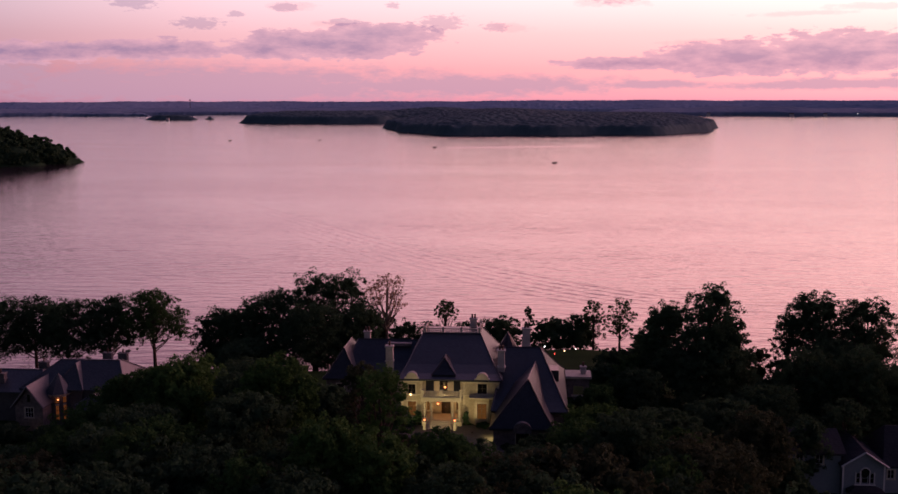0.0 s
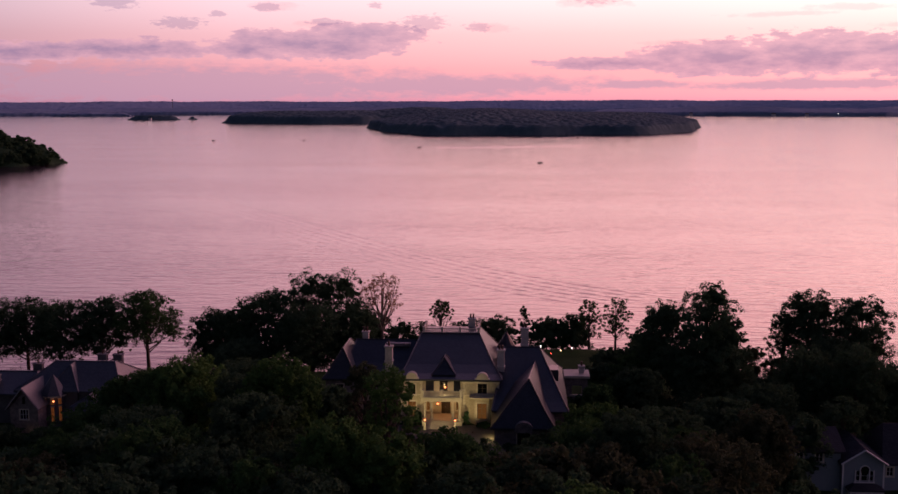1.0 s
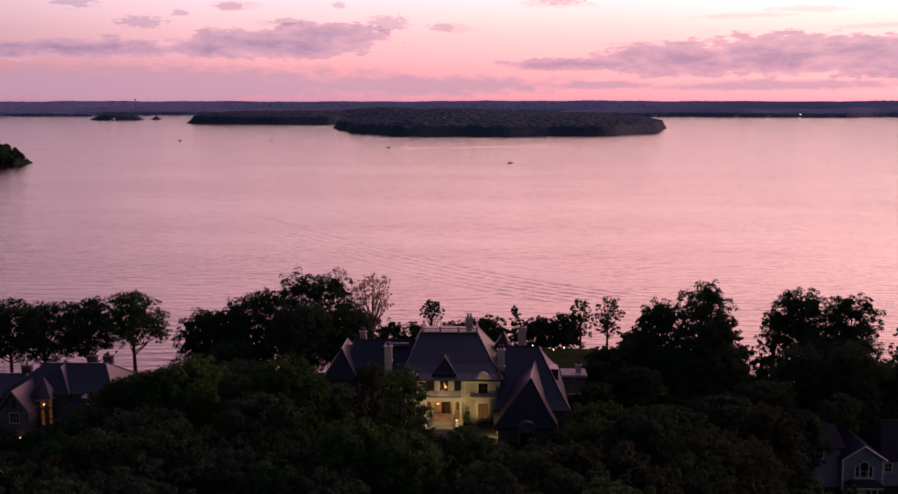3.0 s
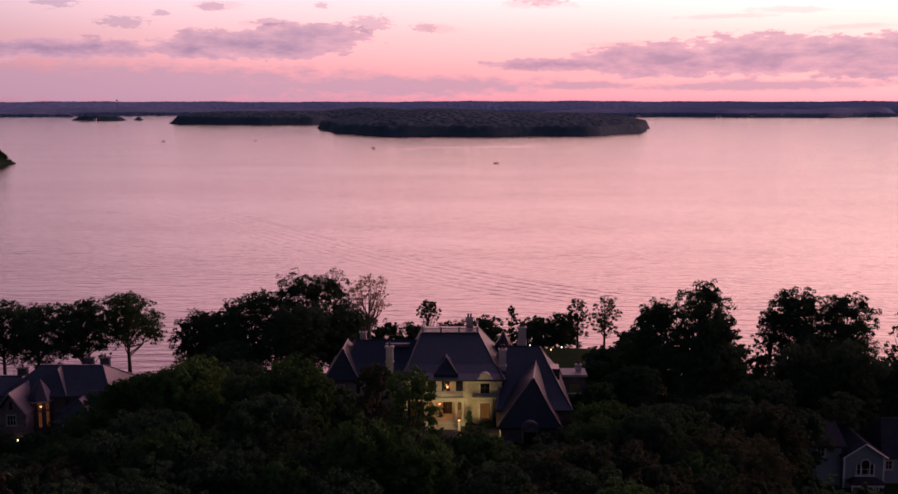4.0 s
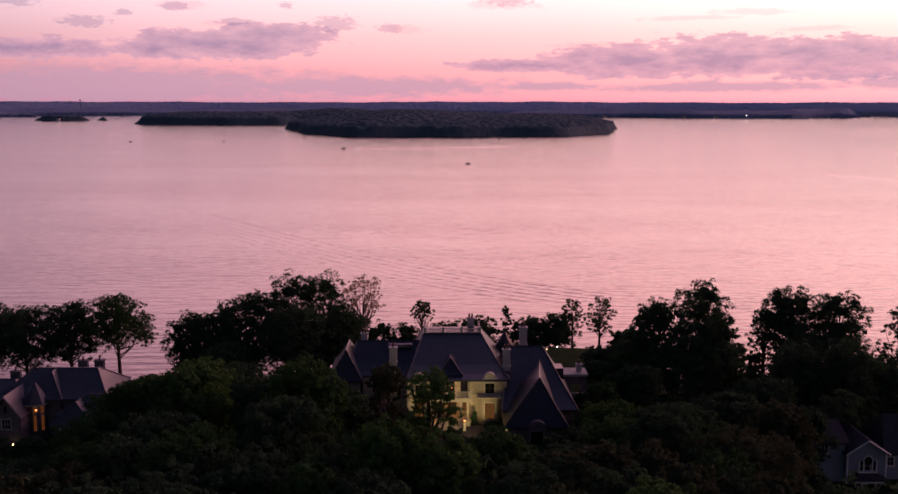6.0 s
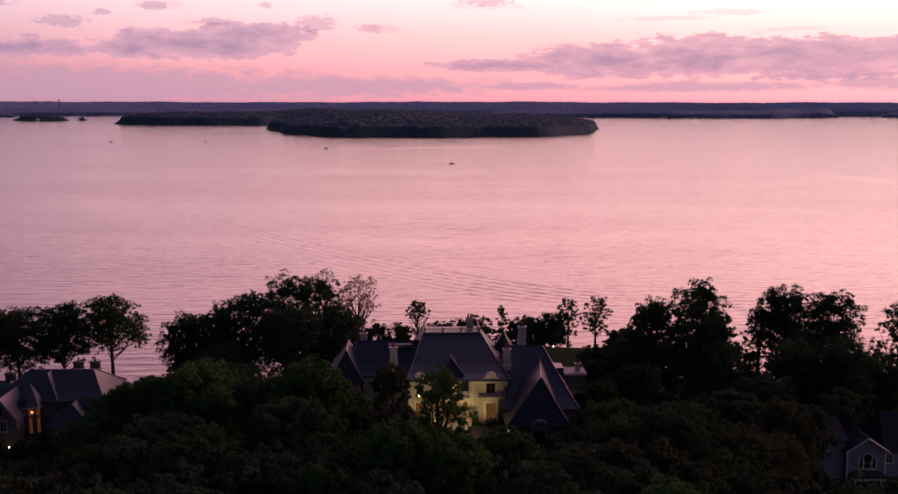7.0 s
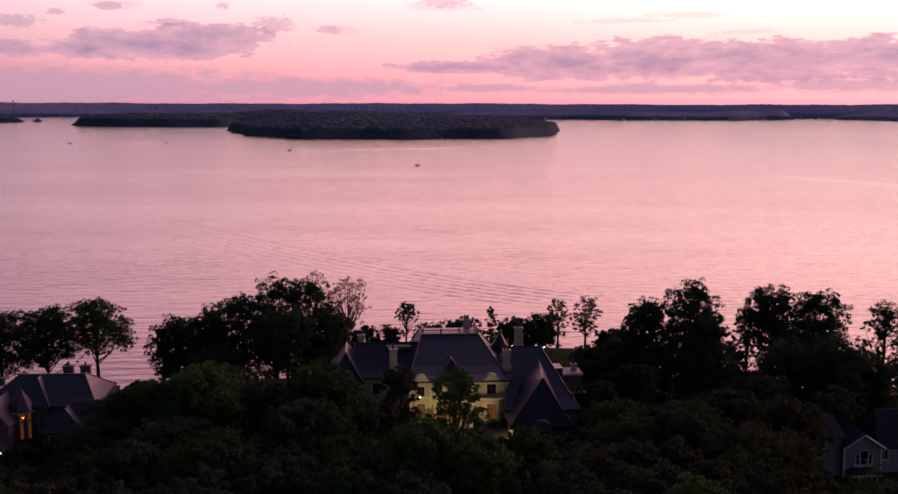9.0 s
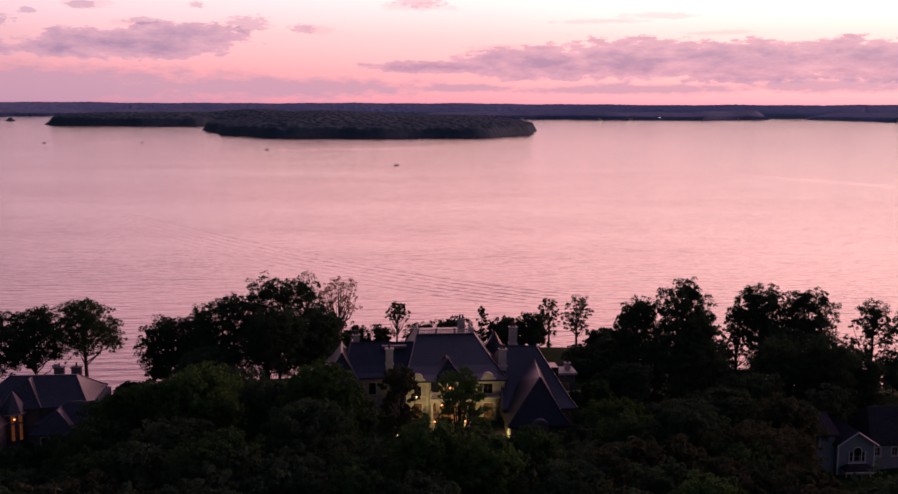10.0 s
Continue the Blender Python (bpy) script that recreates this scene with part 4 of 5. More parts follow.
# pavilions
left_open = [(-5.4, -4.0, 11.4, 13.9), (-5.3, -4.1, 15.0, 16.8)]
right_open = [(5.9, 7.9, 11.2, 14.0), (6.15, 7.7, 15.35, 17.05)]
hp("wall", wall_panel(B(), -6.6, -2.9, GZ - 0.8, EAVE, FY, FY + 0.4, left_open), LIMESTONE, "floodlit cream limestone front wall")
hp("wall", wall_panel(B(), 3.7, 9.7, GZ - 0.8, EAVE, FY, FY + 0.4, right_open), LIMESTONE, "floodlit cream limestone front wall")
mid_open = [(-2.4, -1.5, 11.8, 14.3), (0.0, 1.5, 11.3, 13.9), (2.5, 3.3, 11.9, 14.0)]
hp("wall", wall_panel(B(), -2.5, 3.3, GZ - 0.8, EAVE - 0.2, RY, RY + 0.4, mid_open), LIMESTONE, "floodlit cream limestone entrance wall")
for x0, x1, y0, y1 in ((-2.9, -2.5, FY + 0.4, RY + 0.4), (3.3, 3.7, FY + 0.4, RY + 0.4), (9.3, 9.7, FY + 0.4, 190), (-6.6, -6.2, FY + 0.4, 190), (-6.2, 9.3, 189.6, 190)):
    hp("wall", box(B(), x0, x1, y0, y1, GZ - 0.8, EAVE - 0.01), LIMESTONE)
# quoins and string courses
for x in (-6.6, -3.35, 3.7, 9.25):
    for i in range(12):
        w = 0.45 if i % 2 else 0.32
        xa = x if x in (-6.6, 3.7) else x + 0.45 - w
        hp("quoin", box(B(), xa, xa + w, FY - 0.045, FY + 0.02, GZ + 0.1 + i * 0.58, GZ + 0.1 + i * 0.58 + 0.5, 0.015), TRIM)
for x0, x1 in ((-6.7, -2.8), (3.6, 9.8)):
    hp("cornice", box(B(), x0, x1, FY - 0.28, FY - 0.003, EAVE - 0.32, EAVE - 0.02, 0.05), TRIM)
    hp("string_course", box(B(), x0 + 0.1, x1 - 0.1, FY - 0.10, FY - 0.003, 14.98, 15.14, 0.02), TRIM)
    hp("plinth", box(B(), x0, x1, FY - 0.08, FY - 0.003, GZ - 0.8, GZ + 0.45, 0.03), TRIM)
# canted bay with the tall window, and the ledge over it
for x0, x1 in ((4.9, 5.7), (8.1, 8.9)):
    bm = B()
    inner, outer = (x1, x0) if x0 < 6 else (x0, x1)
    prof = [(outer, FY - 0.003), (inner, 167.15), (inner, FY - 0.003)]
    lo, hi = [bm.verts.new((x, y, GZ - 0.6)) for x, y in prof], [bm.verts.new((x, y, 14.75)) for x, y in prof]
    bm.faces.new(lo), bm.faces.new(hi)
    for i in range(3):
        j = (i + 1) % 3
        bm.faces.new((lo[i], lo[j], hi[j], hi[i]))
    hp("bay_side", bm, LIMESTONE)
hp("bay_wall", wall_panel(B(), 5.703, 8.097, GZ - 0.6, 14.75, 167.15, 167.5, [(6.1, 7.7, 11.3, 13.95)]), LIMESTONE, "floodlit stone bay with a tall window")
hp("bay_cornice", box(B(), 4.85, 8.95, 166.95, FY - 0.12, 14.753, 14.95, 0.04), TRIM)
window(house, 6.1, 7.7, 11.3, 13.95, 167.15, LIT_DIM, 2, 3, WOOD_DARK)
window(house, 6.15, 7.7, 15.35, 17.05, FY, GLASS, 2, 2, WOOD_DARK)
window(house, -5.4, -4.0, 11.4, 13.9, FY, LIT_DIM, 2, 3)
window(house, -5.3, -4.1, 15.0, 16.8, FY, GLASS, 2, 2, WOOD_DARK)
window(house, 2.5, 3.3, 11.9, 14.0, RY, LIT_DIM, 1, 2, WOOD_DARK)
window(house, -2.4, -1.5, 11.8, 14.3, RY, LIT_DIM, 1, 3)


def arched_dormer(x0, x1, z0, z1, y):
    """A stone wall dormer with a rounded top, rising through the eaves."""
    bm = B()
    cx, r = (x0 + x1) / 2, (x1 - x0) * 0.39
    prof = [(x0, z0), (x1, z0), (x1, z1), (cx + r, z1)] + [(cx + r * math.cos(a), z1 + r * math.sin(a)) for a in np.linspace(0.15, math.pi - 0.15, 9)] + [(cx - r, z1), (x0, z1)]
    lo = [bm.verts.new((x, y, z)) for x, z in prof]
    hi = [bm.verts.new((x, y + 1.0, z)) for x, z in prof]
    bm.faces.new(lo)
    bm.faces.new(hi[::-1])
    for i in range(len(prof)):
        j = (i + 1) % len(prof)
        bm.faces.new((lo[i], lo[j], hi[j], hi[i]))
    return hp("arched_dormer", bm, TRIM, "rounded stone gable over a window")


arched_dormer(5.7, 8.15, 17.25, 17.95, FY - 0.34)
arched_dormer(-5.9, -3.5, 17.25, 17.95, FY - 0.34)
# door and porch
door = hp("door", box(B(), 0.08, 0.73, RY + 0.12, RY + 0.2, 11.3, 13.85), WOOD_DARK, "dark double entrance door standing in a lit porch")
part("door_leaf", box(B(), 0.77, 1.42, RY + 0.12, RY + 0.2, 11.3, 13.85), WOOD_DARK, door)
part("door_handle", cyl(B(), 0.70, RY + 0.08, 12.3, 12.6, 0.025, 0.025, 8), LEADWORK, door)
hp("porch_floor", box(B(), -2.9, 3.7, 165.9, RY - 0.003, GZ - 0.6, 11.25, 0.02), TRIM, "raised pale stone porch floor")
for x in (-2.45, -1.35, 2.15, 3.25):
    bm = cyl(B(), x, 166.5, 11.5, 14.25, 0.22, 0.19, 14)
    box(bm, x - 0.3, x + 0.3, 166.2, 166.8, 11.25, 11.5, 0.03)
    box(bm, x - 0.3, x + 0.3, 166.2, 166.8, 14.25, 14.45, 0.03)
    hp("column", bm, TRIM, "round cream stone porch column")
hp("entablature", box(B(), -2.85, 3.65, 166.1, RY - 0.003, 14.45, 15.15, 0.05), TRIM, "cream stone beam carrying the balcony")
hp("balcony_cornice", box(B(), -2.88, 3.68, 165.85, 166.097, 15.0, 15.25, 0.03), TRIM)
balustrade(house, -2.7, 3.5, 166.2, 15.25, 0.95)
# steps with cheek walls
for i in range(5):
    hp("step", box(B(), -1.9, 2.4, 165.55 - i * 0.36, 165.9 - i * 0.36 - 0.003, GZ - 0.7, 11.25 - (i + 1) * 0.165, 0.015), TRIM)
for x in (-2.2, 2.7):
    balustrade(house, 163.8, 165.8, x, 10.75, 0.85, "y")
    hp("cheek_wall", box(B(), x - 0.25, x + 0.25, 163.6, 165.897, GZ - 0.7, 10.745, 0.02), TRIM)
# slate skirts beside the middle dormer
for x0, x1 in ((-2.49, -1.153), (2.153, 3.29)):
    bm = B()
    prof = [(168.9, 15.3), (169.9, 15.3), (169.9, 17.6), (169.5, 17.6)]
    lo, hi = [bm.verts.new((x0, y, z)) for y, z in prof], [bm.verts.new((x1, y, z)) for y, z in prof]
    bm.faces.new(lo), bm.faces.new(hi[::-1])
    for i in range(4):
        bm.faces.new((lo[i], lo[(i + 1) % 4], hi[(i + 1) % 4], hi[i]))
    hp("roof_skirt", bm, SLATE)
# middle dormer with pyramid roof, standing back above the balcony
hp("dormer", wall_panel(B(), -1.15, 2.15, 15.3, 18.0, 169.0, 169.4, [(-0.2, 1.15, 15.4, 17.3)]), TRIM, "cream stone dormer with a lit french window")
for x0, x1 in ((-1.15, -0.85), (1.85, 2.15)):
    hp("dormer_cheek", box(B(), x0, x1, 169.403, 172, 15.3, 18.0), TRIM)
hp("dormer_cornice", box(B(), -1.35, 2.35, 168.75, 168.997, 17.75, 18.05, 0.04), TRIM)
window(house, -0.2, 1.15, 15.4, 17.3, 169.0, GLASS, 2, 2, WOOD_DARK, False)
frustum_roof(house, SLATE, -1.5, 2.5, 168.6, 173.5, 18.3, 0.45, 0.55, 171.2, 173.5, 20.5, 0.05, "steep slate dormer roof")

# roofs
frustum_roof(house, SLATE, -6.9, 10.2, 167.6, 190.6, EAVE + 0.25, -4.1, 6.0, 180.2, 186.0, 22.7, 0.07, "tall dark slate hipped roof with a flat top")
balustrade(house, -3.8, 5.8, 180.5, 22.75, 0.8)
balustrade(house, 180.8, 185.6, 5.8, 22.75, 0.8, "y")
balustrade(house, 180.8, 185.6, -3.8, 22.75, 0.8, "y")
# side wing
hp("wall", wall_panel(B(), -14.2, -6.6, GZ - 0.8, 17.0, 173.0, 173.4, [(-12.6, -11.4, 14.2, 16.2), (-9.0, -7.8, 14.2, 16.2), (-12.6, -11.4, 11.2, 13.2)]), LIMESTONE, "limestone wall of the side wing in shade")
for x0, x1, z0, z1 in ((-12.6, -11.4, 14.2, 16.2), (-9.0, -7.8, 14.2, 16.2), (-12.6, -11.4, 11.2, 13.2)):
    window(house, x0, x1, z0, z1, 173.0, GLASS, 2, 3, WOOD_DARK)
hp("wall", box(B(), -14.2, -6.61, 187.6, 188, GZ - 0.8, 17.0), LIMESTONE)
frustum_roof(house, SLATE, -17.0, -4.0, 172.4, 188.5, 17.25, -15.6, -4.5, 180, 180.2, 21.5, 0.05, "slate roof of the side wing")
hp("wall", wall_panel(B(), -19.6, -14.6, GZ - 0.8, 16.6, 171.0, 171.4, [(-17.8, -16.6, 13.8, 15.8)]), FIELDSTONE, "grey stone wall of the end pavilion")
window(house, -17.8, -16.6, 13.8, 15.8, 171.0, GLASS, 2, 3, WOOD_DARK)
for x in (-19.6, -15.0):
    hp("wall", box(B(), x, x + 0.4, 171.403, 186, GZ - 0.8, 16.6), FIELDSTONE)
frustum_roof(house, SLATE, -20.1, -14.0, 170.4, 186.5, 16.85, -17.1, -17.0, 174, 182, 21.2, 0.06, "steep slate hip roof of the end pavilion")
hp("roof_vent", box(B(), -10.2, -6.0, 178.2, 179.4, 20.7, 21.25, 0.05), LEADWORK)
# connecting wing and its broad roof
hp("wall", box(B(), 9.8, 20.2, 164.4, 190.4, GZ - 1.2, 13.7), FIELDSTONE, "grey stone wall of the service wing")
big = frustum_roof(house, SLATE, 8.6, 20.9, 163.2, 191.2, 13.95, 10.4, 16.4, 176.8, 177.2, 21.2, 0.03, "broad slate roof of the service wing")
# roof dormer on the broad roof's end slope
bm = B()
box(bm, 17.4, 19.5, 172.0, 175.4, 16.6, 18.5)
hp("roof_dormer", bm, SLATE, "small slate-clad shed dormer")
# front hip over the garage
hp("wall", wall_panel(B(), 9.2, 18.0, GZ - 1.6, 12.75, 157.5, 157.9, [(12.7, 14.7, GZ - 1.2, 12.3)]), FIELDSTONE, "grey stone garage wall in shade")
for x in (9.2, 17.6):
    hp("wall", box(B(), x, x + 0.4, 157.903, 164.39, GZ - 1.6, 12.75), LIMESTONE if x < 10 else FIELDSTONE)
frustum_roof(house, SLATE, 8.6, 18.6, 156.9, 176, 13.05, 14.1, 14.2, 162, 174, 19.5, 0.02, "steep slate hip roof over the garage",
             tops=((14.45, 162, 19.5), (14.55, 162, 19.5), (15.8, 174.6, 19.5), (15.7, 174.6, 19.5)))
bm = B()
prof = [(12.35, 12.4), (15.05, 12.4), (15.05, 13.1)] + [(13.7 + 1.35 * math.cos(a), 13.1 + 1.0 * math.sin(a)) for a in np.linspace(0.1, math.pi - 0.1, 11)] + [(12.35, 13.1)]
lo, hi = [bm.verts.new((x, 156.75, z)) for x, z in prof], [bm.verts.new((x, 158.6, z)) for x, z in prof]
bm.faces.new(lo), bm.faces.new(hi[::-1])
for i in range(len(prof)):
    j = (i + 1) % len(prof)
    bm.faces.new((lo[i], lo[j], hi[j], hi[i]))
hp("arched_dormer", bm, FIELDSTONE, "rounded stone dormer over the garage window")
window(house, 12.7, 14.7, GZ - 1.2, 12.3, 157.5, GLASS, 3, 3, WOOD_DARK)
# rear turret
hp("turret", cyl(B(), 10.6, 187.2, GZ, 17.5, 2.2, 2.2, 10), LIMESTONE)
hp("turret_roof", cyl(B(), 10.6, 187.2, 17.5, 21.6, 2.6, 0.06, 10), SLATE, "pointed slate turret roof")
chimney(house, 9.9, 172.0, 16.8, 21.7, 1.15, 1.1)
chimney(house, -9.1, 173.4, 17.4, 21.8, 1.2, 1.1, 1)
chimney(house, 13.9, 186.6, 17.0, 22.3, 1.35, 1.2)
chimney(house, 4.4, 186.4, 21.5, 24.0, 1.2, 1.0)
chimney(house, -14.6, 184.0, 18.0, 21.9, 1.1, 1.0)
settle(house)
for c in house.children:
    c.matrix_parent_inverse = Matrix.Translation((-2, -175, -GZ))

# outdoor kitchen beyond the service wing
annex = empty("garden_pavilion", 23, 186, 10.2, "low stone garden pavilion with flat roof and chimney", "pavilion")
hpv = [part("wall", wall_panel(B(), 20.95, 25.2, 9.8, 14.3, 185, 185.4, [(22.4, 24.2, 10.2, 12.9)]), FIELDSTONE, annex), part("wall", box(B(), 24.8, 25.2, 185.403, 189, 9.8, 14.3), FIELDSTONE, annex),
       part("roof", box(B(), 20.95, 25.6, 184.6, 189.4, 14.303, 14.75, 0.05), TRIM, annex), part("coping", box(B(), 22.0, 26.8, 183.2, 183.6, 11.4, 11.7, 0.03), TRIM, annex),
       part("garden_wall", box(B(), 22.05, 26.75, 183.25, 183.55, 9.8, 11.397), FIELDSTONE, annex)]
chimney(annex, 24.2, 187, 14.75, 15.9, 0.9, 0.9, 1)
settle(annex)
annex.location.z -= 0.6

# drive before the house
sheet("paving", np.linspace(-7, 11, 10), np.linspace(150, 166.5, 9), lambda X, Y: ground_height(X, Y) + 0.10, PAVING, "pale paved forecourt before the entrance", category="pavement")

# floodlights in the beds before the front, and porch lamps
for i, (x, y, tx, e) in enumerate(((-5.2, 162.6, -4.9, 420), (-4.0, 158.6, -0.4, 820), (4.6, 158.6, 1.4, 820), (5.6, 162.6, 5.4, 400), (9.3, 162.8, 8.6, 400))):
    spot = bpy.data.lights.new("floodlight", "SPOT")
    spot.energy, spot.spot_size, spot.spot_blend, spot.color, spot.shadow_soft_size = e * 1.0, radians(76), 0.9, (1.0, 0.73, 0.34), 0.08
    lamp = new("floodlight_beam", spot)
    z = float(ground_height(x, y)) + 0.55
    lamp.matrix_world = look((x, y, z), (tx, 168.4, 15.2))
    f = empty("floodlight", x, y, z - 0.55, "small dark garden floodlight aimed at the front", "lamp", "floodlights")
    part("housing", cyl(B(), 0, -0.02, 0.18, 0.36, 0.10, 0.13, 10), WOOD_DARK, f)
    part("stake", cyl(B(), 0, 0, -0.2, 0.18, 0.03, 0.03, 6), WOOD_DARK, f)
for x, y, z in ((-2.2, 163.75, 11.95), (2.7, 163.75, 11.95)):
    lantern(x, y, z, "small glowing lantern on the stair pier")
lantern(0.75, 168.6, 16.1, "red-orange lantern glowing before the dormer window")
lantern(-0.55, 169.8, 12.9, "glowing wall lantern beside the entrance door")
lantern(-8.6, 158.5, 11.6, "bright garden lamp on a short post", BULB, 0.15, 1.2)
lantern(-4.9, 167.6, 15.0, "bright wall lamp on the house front", BULB, 0.12)
pl = bpy.data.lights.new("porch_lamp", "POINT")
pl.energy, pl.color, pl.shadow_soft_size = 40, (1.0, 0.40, 0.14), 0.12
new("porch_lamp_light", pl).location = (0.6, 168.3, 14.1)
# fill light without a fixture, added to brighten the dormer wall
bl = bpy.data.lights.new("dormer_fill", "POINT")
bl.energy, bl.color, bl.shadow_soft_size = 45, (1.0, 0.70, 0.34), 0.1
new("dormer_fill_light", bl).location = (0.5, 167.2, 15.9)
wl = bpy.data.lights.new("wall_uplight", "POINT")
wl.energy, wl.color, wl.shadow_soft_size = 52, (1.0, 0.78, 0.35), 0.1
new("wall_uplight_light", wl).location = (8.5, 160.2, 11.1)
f = empty("floodlight", 8.1, 159.6, float(ground_height(8.1, 159.6)), "small dark garden floodlight against the garage wall", "lamp", "floodlights")
part("housing", cyl(B(), 0, 0, 0.18, 0.36, 0.10, 0.13, 10), WOOD_DARK, f)
part("stake", cyl(B(), 0, 0, -0.2, 0.18, 0.03, 0.03, 6), WOOD_DARK, f)
for x, y, m in ((19.5, 214, BULB_RED), (17.5, 222, BULB_WHITE), (24, 219, BULB_WHITE), (21.6, 217, BULB)):
    lantern(x, y, float(ground_height(x, y)) + 0.6, "tiny garden light on the lawn behind", m, 0.06, 0.7)

# ---- grey-roofed house by the shore ----
NZ = 0.9
shore_house = empty("shore_house", -76, 194, NZ, "pale stone house with grey slate hipped roofs", "house")
H2 = shore_house
part("wall", box(B(), -90.5, -62.0, 191.5, 205, NZ - 0.5, 8.0), SHORE_STONE, H2, "pale stone wall with dusk shade in its colour")
frustum_roof(H2, SLATE_GREY, -84.0, -62.8, 190.6, 206, 8.2, -78.6, -66.6, 197.6, 198.4, 12.3, 0.03, "broad grey slate hipped roof")
frustum_roof(H2, SLATE_GREY, -95.0, -79.0, 190.0, 206, 7.6, -92.0, -82.0, 196.5, 197.5, 10.4, 0.03, "grey slate roof of the end wing")
# steep front gable
part("wall", wall_panel(B(), -82.4, -77.0, NZ - 0.5, 6.4, 185.6, 186.0, [(-80.5, -78.9, 4.0, 5.9)]), FIELDSTONE, H2)
window(H2, -80.5, -78.9, 4.0, 5.9, 185.6, GLASS, 3, 2, WHITE_PAINT)
part("wall", box(B(), -82.4, -77.0, 186.003, 191.49, NZ - 0.5, 6.4), FIELDSTONE, H2)
for sx in (-1, 1):
    bm = B()
    prof = [(-79.7, 10.25), (-79.7 + sx * 3.2, 6.25), (-79.7 + sx * 3.2, 5.95), (-79.7, 9.95)]
    lo, hi = [bm.verts.new((x, 185.0, z)) for x, z in prof], [bm.verts.new((x, 196.5, z)) for x, z in prof]
    bm.faces.new(lo), bm.faces.new(hi[::-1])
    for i in range(4):
        bm.faces.new((lo[i], lo[(i + 1) % 4], hi[(i + 1) % 4], hi[i]))
    part("roof", bm, SLATE_GREY, H2, "steep grey slate front gable")
    part("bargeboard", beam(B(), (-79.7, 184.95, 10.05), (-79.7 + sx * 3.2, 184.95, 6.05), 0.16, 4), LEADWORK, H2)
bm = B()
g = [bm.verts.new(v) for v in ((-82.3, 185.7, 6.4), (-77.1, 185.7, 6.4), (-79.7, 185.7, 9.7))]
h = [bm.verts.new((v.co.x, 186.1, v.co.z)) for v in g]
bm.faces.new(g), bm.faces.new(h[::-1])
for i in range(3):
    bm.faces.new((g[i], g[(i + 1) % 3], h[(i + 1) % 3], h[i]))
gable = part("gable_wall", bm, FIELDSTONE, H2)
part("gable_slit", box(B(), -79.95, -79.45, 185.6, 185.69, 7.0, 8.4), GLASS, gable)
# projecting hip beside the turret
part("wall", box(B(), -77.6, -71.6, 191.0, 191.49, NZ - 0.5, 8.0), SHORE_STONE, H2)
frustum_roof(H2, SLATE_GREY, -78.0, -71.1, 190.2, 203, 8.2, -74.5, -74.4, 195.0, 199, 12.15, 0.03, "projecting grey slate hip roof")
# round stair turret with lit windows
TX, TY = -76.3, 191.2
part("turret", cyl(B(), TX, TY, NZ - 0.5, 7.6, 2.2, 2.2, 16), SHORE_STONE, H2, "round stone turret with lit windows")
part("turret_roof", cyl(B(), TX, TY, 7.6, 11.3, 2.85, 0.05, 8), SLATE_GREY, H2, "pointed grey slate turret roof")
part("turret_cornice", cyl(B(), TX, TY, 7.3, 7.597, 2.55, 2.6, 16), TRIM, H2)
for ang in (-28, 14, 50):
    for z0, z1, w in ((2.6, 5.4, 0.24), (5.9, 7.0, 0.28)):
        bm = box(B(), -w, w, -0.06, 0.10, z0, z1)
        cross = box(B(), -0.03, 0.03, -0.09, -0.063, z0, z1)
        for k in (1, 2):
            box(cross, -w, w, -0.085, -0.063, z0 + (z1 - z0) * k / 3 - 0.03, z0 + (z1 - z0) * k / 3 + 0.03)
        head = box(B(), -w - 0.12, w + 0.12, -0.12, 0.10, z1 + 0.003, z1 + 0.2, 0.03)
        m = Matrix.Translation((TX, TY, 0)) @ Matrix.Rotation(radians(ang), 4, "Z") @ Matrix.Translation((0, -2.2, 0))
        for mesh in (bm, cross, head):
            mesh.transform(m)
        ob = part("turret_window", bm, LIT_AMBER, H2)
        part("glazing_bar", cross, WOOD_DARK, ob)
        part("lintel", head, TRIM, ob)
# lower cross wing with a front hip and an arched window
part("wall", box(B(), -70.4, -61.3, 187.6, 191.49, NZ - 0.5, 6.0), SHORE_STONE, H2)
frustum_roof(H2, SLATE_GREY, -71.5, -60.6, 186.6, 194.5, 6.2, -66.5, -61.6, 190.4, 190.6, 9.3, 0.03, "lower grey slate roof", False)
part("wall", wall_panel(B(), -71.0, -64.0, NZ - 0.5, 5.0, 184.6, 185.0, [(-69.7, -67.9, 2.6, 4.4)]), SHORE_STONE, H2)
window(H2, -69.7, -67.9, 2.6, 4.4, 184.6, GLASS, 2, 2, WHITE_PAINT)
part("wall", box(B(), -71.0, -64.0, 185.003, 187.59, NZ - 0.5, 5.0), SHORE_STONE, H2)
frustum_roof(H2, SLATE_GREY, -71.6, -63.2, 183.8, 194, 5.2, -67.4, -67.3, 186.6, 192, 8.6, 0.04, "lower grey slate hip roof")
for x, y, z in ((-67.6, 202, 12.6), (-70.8, 202, 12.6), (-82.6, 198.5, 11.4), (-88.8, 193, 10.4)):
    chimney(H2, x, y, 8.5, z, 1.8, 1.1, 1, SHORE_STONE)
settle(H2)
lantern(-77.2, 188.6, 6.3, "glowing wall lantern on the round turret", FLAME, 0.2)
lantern(-75.3, 188.5, 6.6, "glowing wall lantern on the round turret", FLAME, 0.2)
